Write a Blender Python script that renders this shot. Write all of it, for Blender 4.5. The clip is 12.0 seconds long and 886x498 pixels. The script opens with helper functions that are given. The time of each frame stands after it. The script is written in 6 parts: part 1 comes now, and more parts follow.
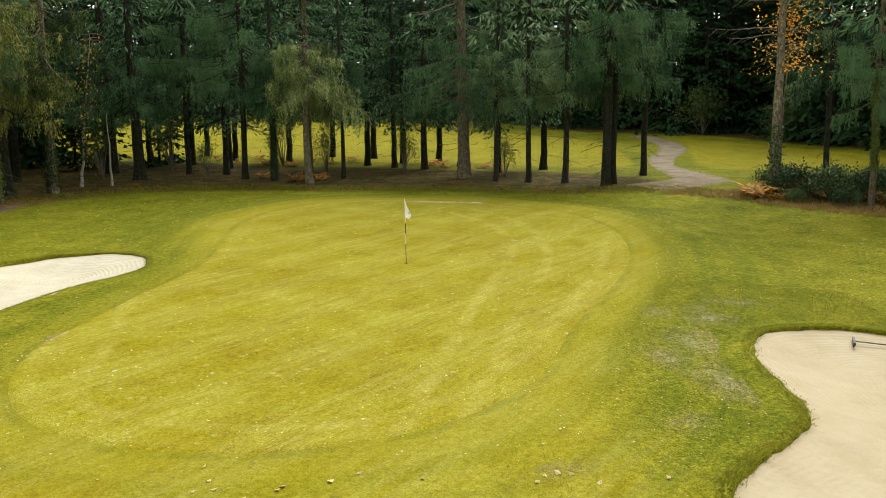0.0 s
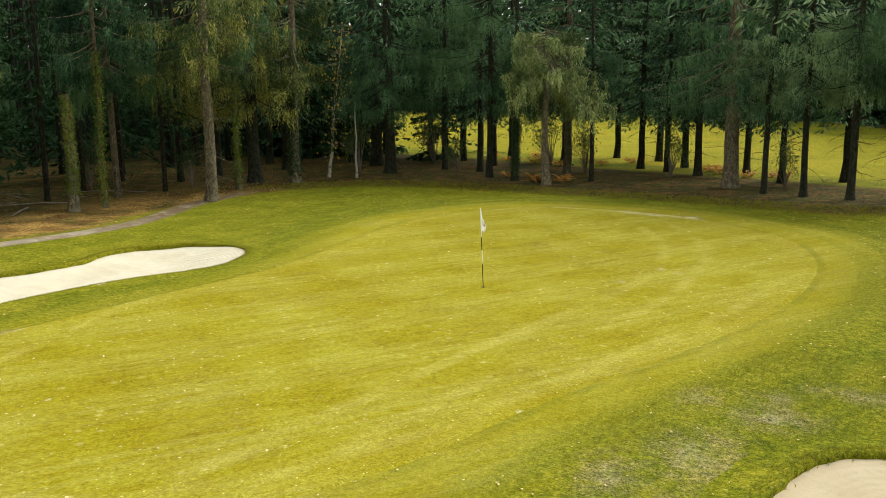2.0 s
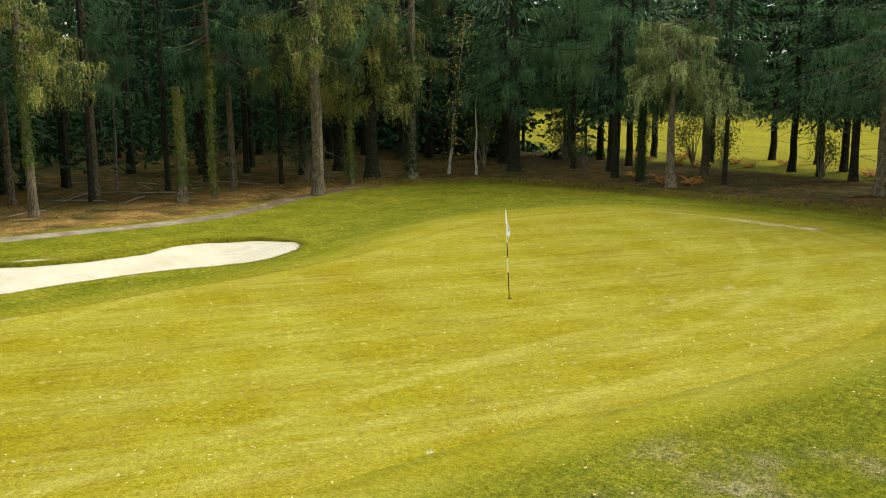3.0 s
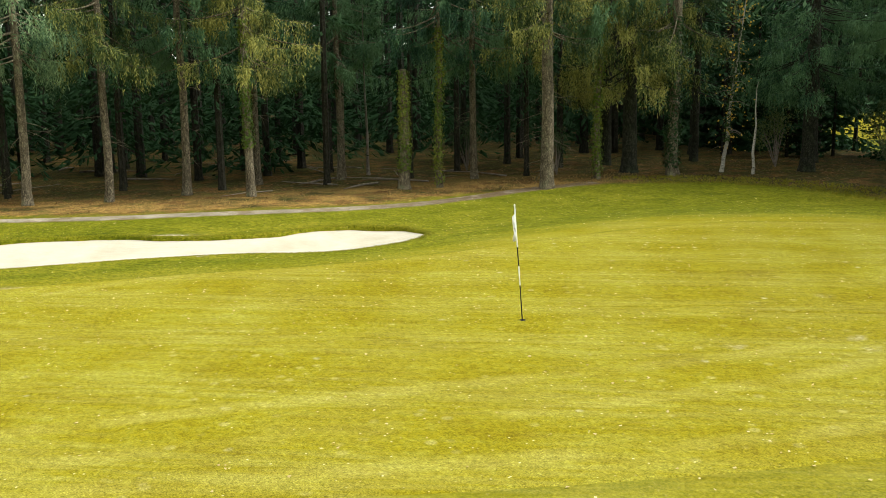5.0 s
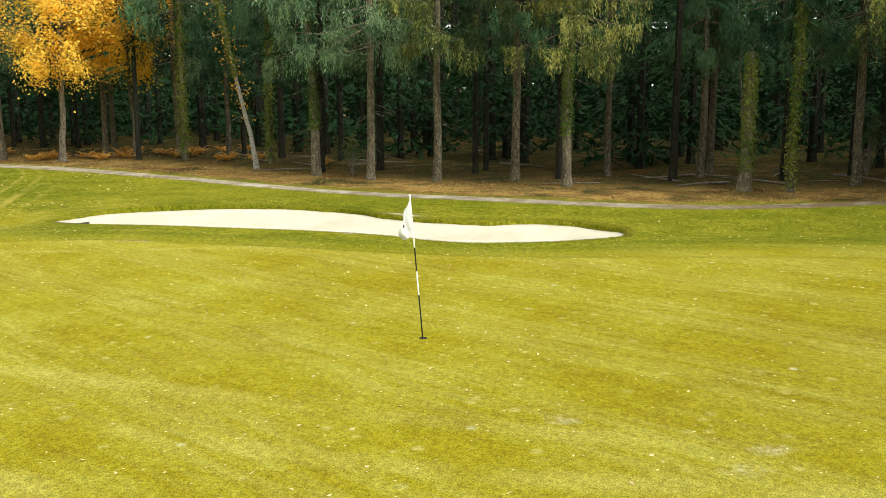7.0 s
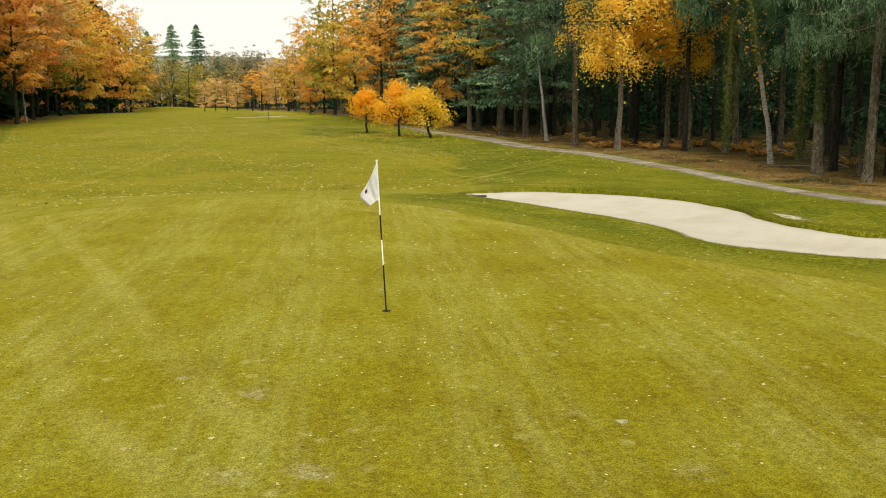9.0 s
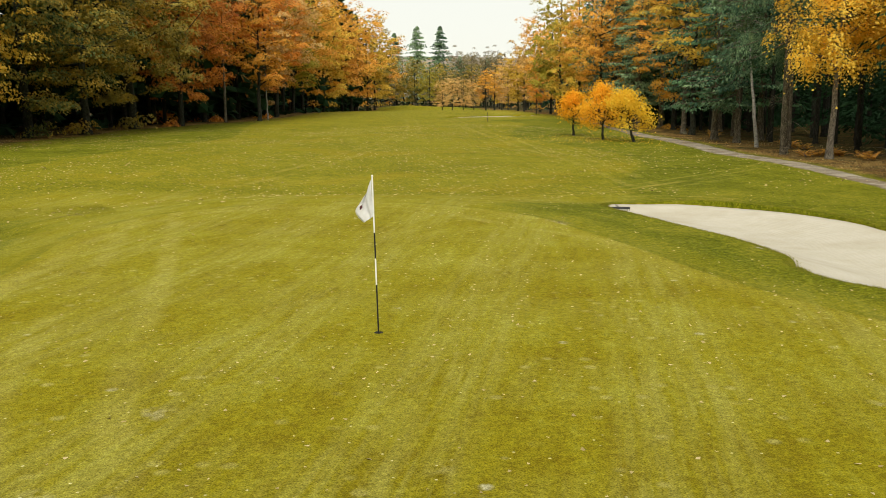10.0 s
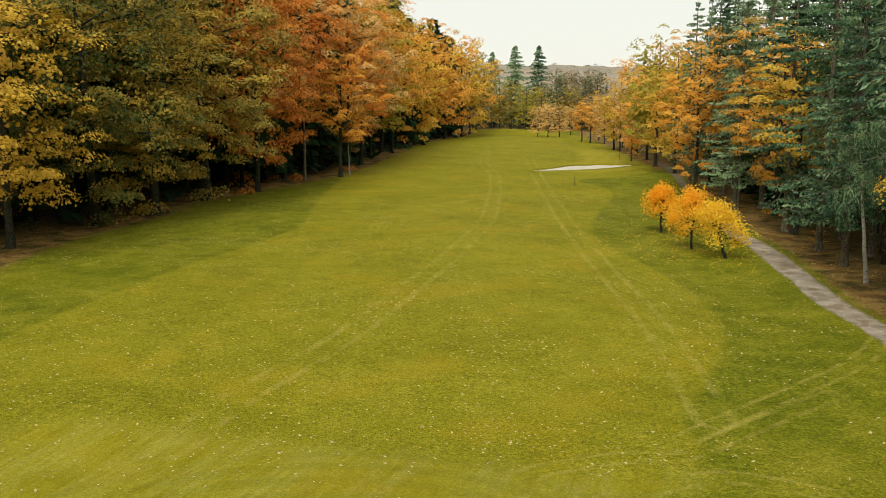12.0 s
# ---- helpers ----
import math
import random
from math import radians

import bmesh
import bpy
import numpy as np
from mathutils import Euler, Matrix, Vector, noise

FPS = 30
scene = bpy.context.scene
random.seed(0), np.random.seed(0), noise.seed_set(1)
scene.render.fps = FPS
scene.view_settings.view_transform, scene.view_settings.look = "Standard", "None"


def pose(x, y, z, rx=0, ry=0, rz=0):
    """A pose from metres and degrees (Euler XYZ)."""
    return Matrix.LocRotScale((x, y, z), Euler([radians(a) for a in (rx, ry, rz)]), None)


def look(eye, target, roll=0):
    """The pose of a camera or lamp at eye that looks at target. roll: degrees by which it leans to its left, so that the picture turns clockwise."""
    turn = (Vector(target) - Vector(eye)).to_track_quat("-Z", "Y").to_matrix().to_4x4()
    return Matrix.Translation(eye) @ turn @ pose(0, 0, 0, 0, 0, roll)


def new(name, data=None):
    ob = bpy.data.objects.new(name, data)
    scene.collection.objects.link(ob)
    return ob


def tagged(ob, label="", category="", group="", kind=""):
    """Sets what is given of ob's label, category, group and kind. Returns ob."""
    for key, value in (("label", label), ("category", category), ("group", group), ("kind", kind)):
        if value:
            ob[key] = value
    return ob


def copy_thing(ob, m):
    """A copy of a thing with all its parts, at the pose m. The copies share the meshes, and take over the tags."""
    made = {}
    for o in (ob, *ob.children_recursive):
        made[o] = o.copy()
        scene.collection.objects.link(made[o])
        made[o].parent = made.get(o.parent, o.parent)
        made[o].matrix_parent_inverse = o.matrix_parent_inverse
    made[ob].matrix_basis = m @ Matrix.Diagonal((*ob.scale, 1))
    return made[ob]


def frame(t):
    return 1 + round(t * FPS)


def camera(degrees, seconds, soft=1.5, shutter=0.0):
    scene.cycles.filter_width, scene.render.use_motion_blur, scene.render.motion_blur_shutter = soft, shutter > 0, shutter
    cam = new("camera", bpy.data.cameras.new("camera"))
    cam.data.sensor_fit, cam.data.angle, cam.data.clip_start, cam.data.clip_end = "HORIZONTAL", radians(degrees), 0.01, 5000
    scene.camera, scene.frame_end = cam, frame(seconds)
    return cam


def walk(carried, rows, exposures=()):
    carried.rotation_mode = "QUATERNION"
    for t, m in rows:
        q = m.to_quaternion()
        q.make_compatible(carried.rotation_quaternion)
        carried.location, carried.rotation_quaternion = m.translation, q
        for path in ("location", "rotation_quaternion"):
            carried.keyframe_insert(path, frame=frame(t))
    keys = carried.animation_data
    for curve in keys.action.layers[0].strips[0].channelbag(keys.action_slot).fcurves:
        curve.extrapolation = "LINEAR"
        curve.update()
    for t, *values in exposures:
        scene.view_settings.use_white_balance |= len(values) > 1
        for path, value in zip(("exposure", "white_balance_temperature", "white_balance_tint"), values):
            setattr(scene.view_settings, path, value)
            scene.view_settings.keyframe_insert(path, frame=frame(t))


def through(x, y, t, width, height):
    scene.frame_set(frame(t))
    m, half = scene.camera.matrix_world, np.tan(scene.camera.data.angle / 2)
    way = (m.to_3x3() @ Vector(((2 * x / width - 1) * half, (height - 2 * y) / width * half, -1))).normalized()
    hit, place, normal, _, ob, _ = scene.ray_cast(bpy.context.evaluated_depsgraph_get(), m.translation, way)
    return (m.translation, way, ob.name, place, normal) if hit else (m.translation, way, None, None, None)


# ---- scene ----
cam = camera(51.5, 12.0, soft=0.85)
PATH = [
    (0, (0.528, 0.46, 5.998), (0.49, 2.426, 5.631), -0.6),
    (0.5, (2.872, 2.176, 5.867), (2.613, 4.126, 5.503), -0.7),
    (1, (4.941, 4.017, 5.736), (4.469, 5.927, 5.375), -0.7),
    (1.5, (6.755, 5.939, 5.583), (6.084, 7.788, 5.223), -0.6),
    (2, (8.317, 7.929, 5.419), (7.452, 9.696, 5.061), -0.5),
    (2.5, (9.626, 9.939, 5.338), (8.579, 11.604, 4.978), -0.3),
    (3, (10.731, 12.057, 5.147), (9.517, 13.605, 4.788), -0.4),
    (3.2, (11.176, 12.942, 5.034), (9.89, 14.432, 4.682), -0.8),
    (4.8, (12.595, 20.339, 4.307), (10.877, 21.303, 3.958), -0.7),
    (5, (12.699, 21.282, 4.262), (10.94, 22.165, 3.912), -0.7),
    (5.5, (12.829, 23.757, 4.098), (10.974, 24.419, 3.75), -0.6),
    (6, (12.751, 26.416, 3.914), (10.823, 26.819, 3.568), -0.6),
    (6.5, (12.384, 29.232, 3.752), (10.416, 29.322, 3.407), -0.5),
    (7, (11.821, 32.096, 3.7), (9.872, 31.814, 3.353), -0.3),
    (7.2, (11.47, 33.313, 3.602), (9.55, 32.871, 3.258), -0.3),
    (8.8, (6.713, 39.918, 3.106), (5.386, 38.46, 2.77), -0.6),
    (9, (6.107, 40.423, 3.088), (4.877, 38.882, 2.753), -0.4),
    (9.5, (4.53, 41.289, 3.125), (3.531, 39.589, 2.792), -0.2),
    (10, (2.845, 41.46, 3.25), (2.054, 39.653, 2.916), -0.1),
    (10.5, (1.362, 40.871, 3.996), (0.684, 39.019, 3.662), -0.0),
    (11, (0.338, 39.694, 6.157), (-0.299, 37.827, 5.824), 0.2),
    (11.5, (-0.645, 38.074, 8.848), (-1.256, 36.2, 8.513), 0.3),
    (12, (-1.533, 36.421, 10.591), (-2.123, 34.539, 10.259), 0.4),
]
walk(cam, [(t, look(eye, target, roll)) for t, eye, target, roll in PATH],
     [(0, 0.87, 6450, 7), (3, 0.92, 6400, 6), (5, 1.04, 6250, 6), (7.2, 1.0, 6300, 6), (8.8, 0.48, 6500, 9), (9.5, 0.38, 6500, 9), (10.5, 0.36, 6500, 9), (12, 0.3, 6500, 9)])

# ---------------------------------------------------------------- world and light
world = bpy.data.worlds.new("overcast_sky")
scene.world = world
world.use_nodes = True
wn = world.node_tree
wn.nodes.clear()
w_out = wn.nodes.new("ShaderNodeOutputWorld")
w_bg = wn.nodes.new("ShaderNodeBackground")
w_sky = wn.nodes.new("ShaderNodeTexSky")
w_sky.sky_type = "NISHITA"
w_sky.sun_disc = False
SUN_ELEV, SUN_AZ = radians(48), radians(32)
w_sky.sun_elevation, w_sky.sun_rotation = SUN_ELEV, SUN_AZ
w_mul = wn.nodes.new("ShaderNodeMixRGB")
w_mul.blend_type = "MULTIPLY"
w_mul.inputs["Fac"].default_value = 1.0
w_mul.inputs["Color2"].default_value = (0.1, 0.1, 0.1, 1)
w_mix = wn.nodes.new("ShaderNodeMixRGB")
w_mix.inputs["Fac"].default_value = 0.86
w_mix.inputs["Color2"].default_value = (0.97, 0.96, 0.86, 1)
wn.links.new(w_sky.outputs["Color"], w_mul.inputs["Color1"])
wn.links.new(w_mul.outputs["Color"], w_mix.inputs["Color1"])
wn.links.new(w_mix.outputs["Color"], w_bg.inputs["Color"])
w_bg.inputs["Strength"].default_value = 0.82
wn.links.new(w_bg.outputs["Background"], w_out.inputs["Surface"])

sun = new("sun", bpy.data.lights.new("sun", "SUN"))
sun.data.energy = 3.1
sun.data.angle = radians(30)
sun.data.color = (1.0, 0.95, 0.86)
sun.matrix_world = look((40 * math.sin(SUN_AZ), 40 * math.cos(SUN_AZ), 40 * math.tan(SUN_ELEV)), (0, 0, 0))

# ---------------------------------------------------------------- mesh helpers
rng = np.random.default_rng(11)


class Soup:
    """Collects quads and triangles and turns them into one mesh."""

    def __init__(self):
        self.v, self.f, self.m, self.n = [], [], [], 0

    def add(self, v, faces, mat=0):
        v = np.asarray(v, float).reshape(-1, 3)
        faces = np.asarray(faces, int)
        self.v.append(v)
        self.f.append(faces + self.n)
        self.m.append(np.full(len(faces), mat))
        self.n += len(v)
        return self

    def moved(self, other, place, turn=0.0, size=1.0):
        """Takes in a copy of another soup."""
        c, s = math.cos(turn) * size, math.sin(turn) * size
        rot = np.array([[c, -s, 0], [s, c, 0], [0, 0, size]])
        at = self.n
        off = 0
        for v, f, m in zip(other.v, other.f, other.m):
            self.v.append(v @ rot.T + place)
            self.f.append(f + at)
            self.m.append(m)
            off += len(v)
        self.n += off
        return self

    def mesh(self, name, mats, smooth=False):
        me = bpy.data.meshes.new(name)
        v = np.concatenate(self.v)
        me.vertices.add(len(v))
        me.vertices.foreach_set("co", v.ravel())
        loops = np.concatenate([f.ravel() for f in self.f])
        sizes = np.concatenate([np.full(len(f), f.shape[1]) for f in self.f])
        me.loops.add(len(loops))
        me.loops.foreach_set("vertex_index", loops)
        me.polygons.add(len(sizes))
        me.polygons.foreach_set("loop_start", np.r_[0, np.cumsum(sizes)[:-1]])
        for mat in mats:
            me.materials.append(mat)
        me.polygons.foreach_set("material_index", np.concatenate(self.m))
        me.polygons.foreach_set("use_smooth", np.full(len(sizes), smooth))
        me.update(calc_edges=True)
        return me


def tube(path, radii, sides=8, twist=0.0):
    """Vertices and quads of a closed tapering tube along a path."""
    path, radii = np.asarray(path, float), np.asarray(radii, float)
    n = len(path)
    d = np.gradient(path, axis=0)
    d /= np.linalg.norm(d, axis=1, keepdims=True) + 1e-9
    ref = np.where(np.abs(d[:, 2:3]) > 0.8, [[1.0, 0, 0]], [[0, 0, 1.0]])
    a = np.cross(d, ref)
    a /= np.linalg.norm(a, axis=1, keepdims=True) + 1e-9
    b = np.cross(d, a)
    ang = np.linspace(0, 2 * np.pi, sides, endpoint=False) + twist
    ring = a[:, None] * np.cos(ang)[None, :, None] + b[:, None] * np.sin(ang)[None, :, None]
    v = (path[:, None] + ring * radii[:, None, None]).reshape(-1, 3)
    i, j = np.meshgrid(np.arange(n - 1), np.arange(sides), indexing="ij")
    k = (j + 1) % sides
    q = np.stack([i * sides + j, i * sides + k, (i + 1) * sides + k, (i + 1) * sides + j], -1).reshape(-1, 4)
    return v, q


def unit(a):
    return a / (np.linalg.norm(a, axis=-1, keepdims=True) + 1e-9)


def leaf_cards(c, a, b, length, width):
    """Small folded rhombic leaves: centres, long axes, short axes."""
    length, width = np.reshape(length, (-1, 1)), np.reshape(width, (-1, 1))
    nrm = np.cross(a, b)
    v = np.stack([c - a * length / 2, c + b * width / 2 + nrm * width * 0.18, c + a * length / 2, c - b * width / 2 + nrm * width * 0.18], 1)
    return v.reshape(-1, 3), np.arange(4 * len(c)).reshape(-1, 4)


def leaf_blobs(c, nrm, size, r):
    """Ragged leaf sprays: three-lobed little sheets."""
    n = len(c)
    a = unit(np.cross(nrm, r.normal(size=(n, 3))))
    b = np.cross(nrm, a)
    s = np.reshape(size, (-1, 1))
    j = lambda lo, hi: r.uniform(lo, hi, (n, 1))
    v = np.stack([c - a * s * j(0.4, 0.6), c - a * s * j(-0.05, 0.2) + b * s * j(0.25, 0.5) - nrm * s * 0.12, c + a * s * j(0.35, 0.65) + b * s * j(-0.1, 0.3),
                  c + a * s * j(-0.05, 0.2) - b * s * j(0.25, 0.5) - nrm * s * 0.12], 1)
    return v.reshape(-1, 3), np.arange(4 * n).reshape(-1, 4)


def rand_unit(r, n):
    return unit(r.normal(size=(n, 3)))


def obj(name, me, parent=None, label=""):
    ob = new(name, me)
    if parent is not None:
        ob.parent = parent
    if label:
        tagged(ob, label)
    return ob


def smooth(x, a, b):
    u = np.clip((x - a) / (b - a), 0, 1)
    return u * u * (3 - 2 * u)


def spline(points, per=8, closed=True):
    """Catmull-Rom curve through the points."""
    p = np.array(points, float)
    if closed:
        q = np.concatenate([p[-1:], p, p[:2]])
    else:
        q = np.concatenate([2 * p[:1] - p[1:2], p, 2 * p[-1:] - p[-2:-1]])
    out = []
    for i in range(len(q) - 3):
        p0, p1, p2, p3 = q[i : i + 4]
        for u in np.linspace(0, 1, per, endpoint=False):
            out.append(0.5 * (2 * p1 + (p2 - p0) * u + (2 * p0 - 5 * p1 + 4 * p2 - p3) * u**2 + (3 * p1 - p0 - 3 * p2 + p3) * u**3))
    if not closed:
        out.append(p[-1])
    return np.array(out)


def closest(x, y, line, closed):
    """Distance to a polyline, and the side on which a point lies."""
    p = np.stack([np.ravel(x), np.ravel(y)], 1)
    a = line
    b = np.roll(line, -1, 0)
    if not closed:
        a, b = a[:-1], b[:-1]
    best = np.full(len(p), 1e9)
    side = np.ones(len(p))
    for s, e in zip(a, b):
        d = e - s
        w = p - s
        t = np.clip((w @ d) / (d @ d + 1e-12), 0, 1)
        off = w - t[:, None] * d
        dist = np.hypot(off[:, 0], off[:, 1])
        near = dist < best
        best = np.where(near, dist, best)
        side = np.where(near, np.sign(d[0] * w[:, 1] - d[1] * w[:, 0]), side)
    return best, side


def area_distance(x, y, poly):
    """Signed distance to a closed outline, negative inside."""
    best, _ = closest(x, y, poly, True)
    px, py = np.ravel(x), np.ravel(y)
    inside = np.zeros(len(px), bool)
    for (ax, ay), (bx, by) in zip(poly, np.roll(poly, -1, 0)):
        cross = (ay > py) != (by > py)
        inside ^= cross & (px < (bx - ax) * (py - ay) / (by - ay + 1e-12) + ax)
    return np.where(inside, -best, best).reshape(np.shape(x))


# ---------------------------------------------------------------- the plan
GREEN = spline([(-9.25, 20.6), (-9.0, 22.9), (-8.7, 25.5), (-8.2, 28.5), (-8.1, 31), (-8.4, 34), (-8.8, 38.5), (-8.2, 42.3), (-5.5, 45.6), (-1, 45.8), (2.2, 44.2),
                (5.2, 41.2), (6.5, 37.4), (6.6, 33.5), (6.0, 29.8), (4.75, 25.9), (3.3, 22.2), (2.4, 19.0), (1.3, 16.9), (-0.2, 15.4), (-2.0, 14.6), (-4.0, 14.45), (-5.9, 15.0), (-7.5, 16.1), (-8.7, 18.1)], 6)
BUNKER_LONG = spline([(-13.3, 17.3), (-14.5, 16.1), (-16.6, 16.7), (-17.9, 19.0), (-18.2, 21), (-18.0, 23), (-17.3, 25), (-16.4, 26.3), (-15.8, 27.6), (-15.6, 29.3),
                      (-15.9, 31), (-15.6, 32.4), (-14.3, 33.5), (-12.6, 33.4), (-11.2, 32.5), (-10.2, 31.2), (-9.8, 29.6), (-10.2, 28.4), (-11.2, 27), (-11.8, 25.2),
                      (-12.0, 23.4), (-12.2, 21.3), (-12.6, 19.2)], 5)
BUNKER_ROUND = spline([(11.2, 22.9), (10, 23.2), (8.7, 22.9), (7.8, 22.2), (7.35, 21.4), (7.0, 19.7), (7.05, 18.6), (7.15, 17.7), (7.0, 16.9), (6.6, 16.2), (5.9, 15.3),
                       (5.4, 14.7), (4.9, 14.1), (4.6, 13.6), (4.4, 12.4), (5.2, 10.9), (7, 10.2), (10, 10.4), (12.5, 12), (13.8, 15), (14, 19), (13, 21.8)], 5)
BUNKER_FAR = spline([(-54.8, -89.5), (-59, -92.5), (-64.5, -97.5), (-70, -98), (-75, -96), (-71, -93.0), (-65.4, -90.0), (-59.5, -88.8)], 5)
PATH_WEST = spline([(-22.6, 47), (-22.7, 43.6), (-21.8, 40.6), (-20.7, 37.2), (-20.7, 33.5), (-21.7, 29), (-23.4, 23.6), (-27.3, 16.6), (-30.6, 9.8), (-33.8, 3.2),
                    (-36.4, -4), (-40.4, -12.6), (-44.6, -21.8), (-47.2, -28.6), (-52, -39), (-60, -55), (-67.5, -69.5), (-73, -80.5), (-82, -100)], 5, False)
PATH_NORTH = spline([(10.6, 50.9), (14.3, 53.7), (14.8, 58.3), (14.6, 63.7), (15.8, 70.1), (18.6, 79.0), (19.4, 88.4), (18.7, 97.7)], 5, False)
FAIRWAY = spline([(-17.0, 13.5), (-18.5, 9.8), (-21.0, 7.3), (-26.1, 1.2), (-28.9, -3.9), (-31.4, -12.5), (-33.7, -25.4), (-36.1, -32.4), (-41.9, -42.5), (-50.4, -55.8),
                  (-53.3, -65.0), (-55, -74), (-70, -82), (-84, -110), (-105, -166), (-132, -240), (-112, -262), (-92, -238), (-70, -195), (-47, -146), (-33, -110),
                  (-24, -80), (-18, -60), (-14.8, -47), (-12.5, -39.5), (-7, -30), (-2, -22), (3, -13), (6, -5), (7, 2), (5.5, 8), (3, 12.5), (-6, 13.6), (-12, 14.0)], 4)
FAIRWAY_NORTH = spline([(-40, 84), (-22, 77), (-10, 70), (4, 65), (12, 64), (13.5, 75), (13, 88), (4, 104), (-20, 140), (-48, 164), (-76, 160), (-64, 112)], 4)
TEE_NORTH = spline([(17.5, 62), (24, 60.5), (30, 64), (31, 72), (27, 84), (21, 92), (20.5, 82), (18.5, 72)], 4)
# open ground of the hole: outside it the floor is leaf litter
OPEN = spline([(-21.9, 46.5), (-22.6, 40), (-21.5, 36), (-21.6, 33), (-22.7, 28.6), (-24.6, 23.2), (-28.6, 16.0), (-32.0, 9.0), (-35.2, 2.6), (-38.0, -4.6), (-42.2, -13.4),
               (-46.2, -22), (-49.2, -29.6), (-54, -40), (-62, -56), (-70, -72), (-76, -92), (-92, -134), (-115, -192), (-137, -246), (-150, -280), (-125, -296), (-92, -230), (-67, -186),
               (-49, -140), (-34, -104), (-24, -84.5), (-14.5, -71), (-6.5, -60), (-2.2, -49.5), (2, -42), (5.6, -33.5), (9, -24), (15, -12), (25, 2), (32, 25), (27, 38), (18, 43), (14.5, 46.5), (10.5, 49.3),
               (6, 49.2), (0, 50.2), (-6, 50.8), (-13, 51.6), (-18.5, 50.6)], 4)
SEMI = spline([(-62, -84), (-70, -88), (-80, -100), (-92, -132), (-84, -136), (-72, -108), (-60, -94)], 4)
APRON = spline([(-9.3, 18.6), (-9.4, 20.5), (-9.2, 22.5), (-8.8, 25.5), (-8.4, 28.5), (-8.6, 31), (-9.7, 34), (-11, 38.5), (-10, 43), (-6.2, 47), (-0.5, 47.2), (3, 46), (7, 43.6), (8.0, 39), (7.8, 33), (6.7, 28), (5.2, 24), (4.0, 20), (3.6, 15), (4.6, 9), (2, 4), (-6, 9), (-12, 12.5), (-16, 14.3), (-15, 15.2), (-11, 16.4)], 4)
OPEN_NORTH = spline([(-36, 76), (-24, 70), (-12, 67), (0, 62.5), (10, 58.5), (14, 50), (18, 50.5), (24, 54), (34, 60), (36, 70), (30, 86), (24, 97), (14, 104), (4, 128), (-19, 152), (-49, 169),
                     (-62, 158), (-84, 164), (-70, 118), (-48, 90)], 4)
BARE = [((-0.6, 45.1), (1.5, 0.32), -0.25), ((1.5, 44.6), (1.3, 0.3), -0.4), ((-4.2, 45.7), (1.1, 0.12), 0.0), ((6.7, 24.2), (0.55, 0.4), 0.3), ((8.1, 25.2), (1.1, 0.4), 0.2),
        ((5.9, 18.6), (0.7, 1.6), 0.2), ((5.0, 19.9), (0.5, 0.9), 0.1), ((6.0, 21.2), (0.8, 1.3), -0.2), ((6.9, 23.3), (0.9, 0.6), 0.5), ((5.6, 23.6), (0.4, 0.7), 0.0), ((2.2, 14.1), (0.7, 0.25), 0.4), ((4.6, 16.2), (0.5, 0.4), 0.4), ((-17.35, 26.2), (1.35, 0.5), 1.35), ((-9.15, 21.5), (0.6, 0.13), 1.45),
        ((3.1, 33.9), (0.17, 0.09), 0.9), ((2.3, 34.2), (0.11, 0.07), 0.6), ((3.5, 33.5), (0.09, 0.06), 0.6), ((2.5, 34.1), (0.13, 0.06), 0.2), ((1.9, 32.0), (0.11, 0.06), 0.4), ((-0.1, 34.5), (0.12, 0.06), 0.4), ((4.2, 33.0), (0.17, 0.07), 0.5), ((0.0, 36.2), (0.14, 0.07), 0.4)]
TRACKS = [spline([(-1.5, 8), (-3.9, 3.6), (-9.6, -4.3), (-14.5, -12.3), (-22.1, -25.6), (-31.2, -43.6), (-46.4, -83), (-52, -103), (-66, -140)], 6, False),
          spline([(-19.5, 10.5), (-22.2, 3.8), (-25.8, -6.1), (-31.3, -23.4), (-38.9, -45.5), (-52.2, -81.5), (-66, -118)], 6, False),
          spline([(-16.7, 12.3), (-17.8, 11.6), (-20.4, 10.3), (-25.1, 8.2), (-29.5, 6.0), (-34, 2.6)], 6, False),
          spline([(-10.5, 14.4), (-11.6, 13.0), (-12.8, 12.6), (-15.0, 12.5), (-16.3, 12.9), (-17.6, 12.6), (-18.6, 12.1), (-22.1, 10.6), (-25.6, 9.2)], 6, False),
          spline([(-9.5, 16.2), (-13.6, 15.1), (-15.5, 14.6), (-17.3, 14.8), (-18.5, 15.8), (-19.3, 16.7)], 6, False)]
GREEN_TRACKS = [spline([(-0.6, 15), (-0.1, 17.9), (0.7, 23.2), (1.6, 27.9), (2.3, 31.5), (2.3, 34.9), (1.6, 38.4), (0, 41.6)], 6, False),
                spline([(0.3, 14.5), (0.9, 17.3), (2.0, 23.2), (3.0, 27.9), (3.5, 31.5), (3.4, 36.2), (2.6, 39.5), (1.0, 42.6)], 6, False),
                spline([(-8.9, 26), (-7.6, 20.6), (-7.0, 17.3), (-4.9, 15.9), (-2.0, 15.6), (0.2, 17.0), (1.8, 19.6), (2.9, 22.8), (5.0, 29.4), (5.9, 34)], 6, False)]


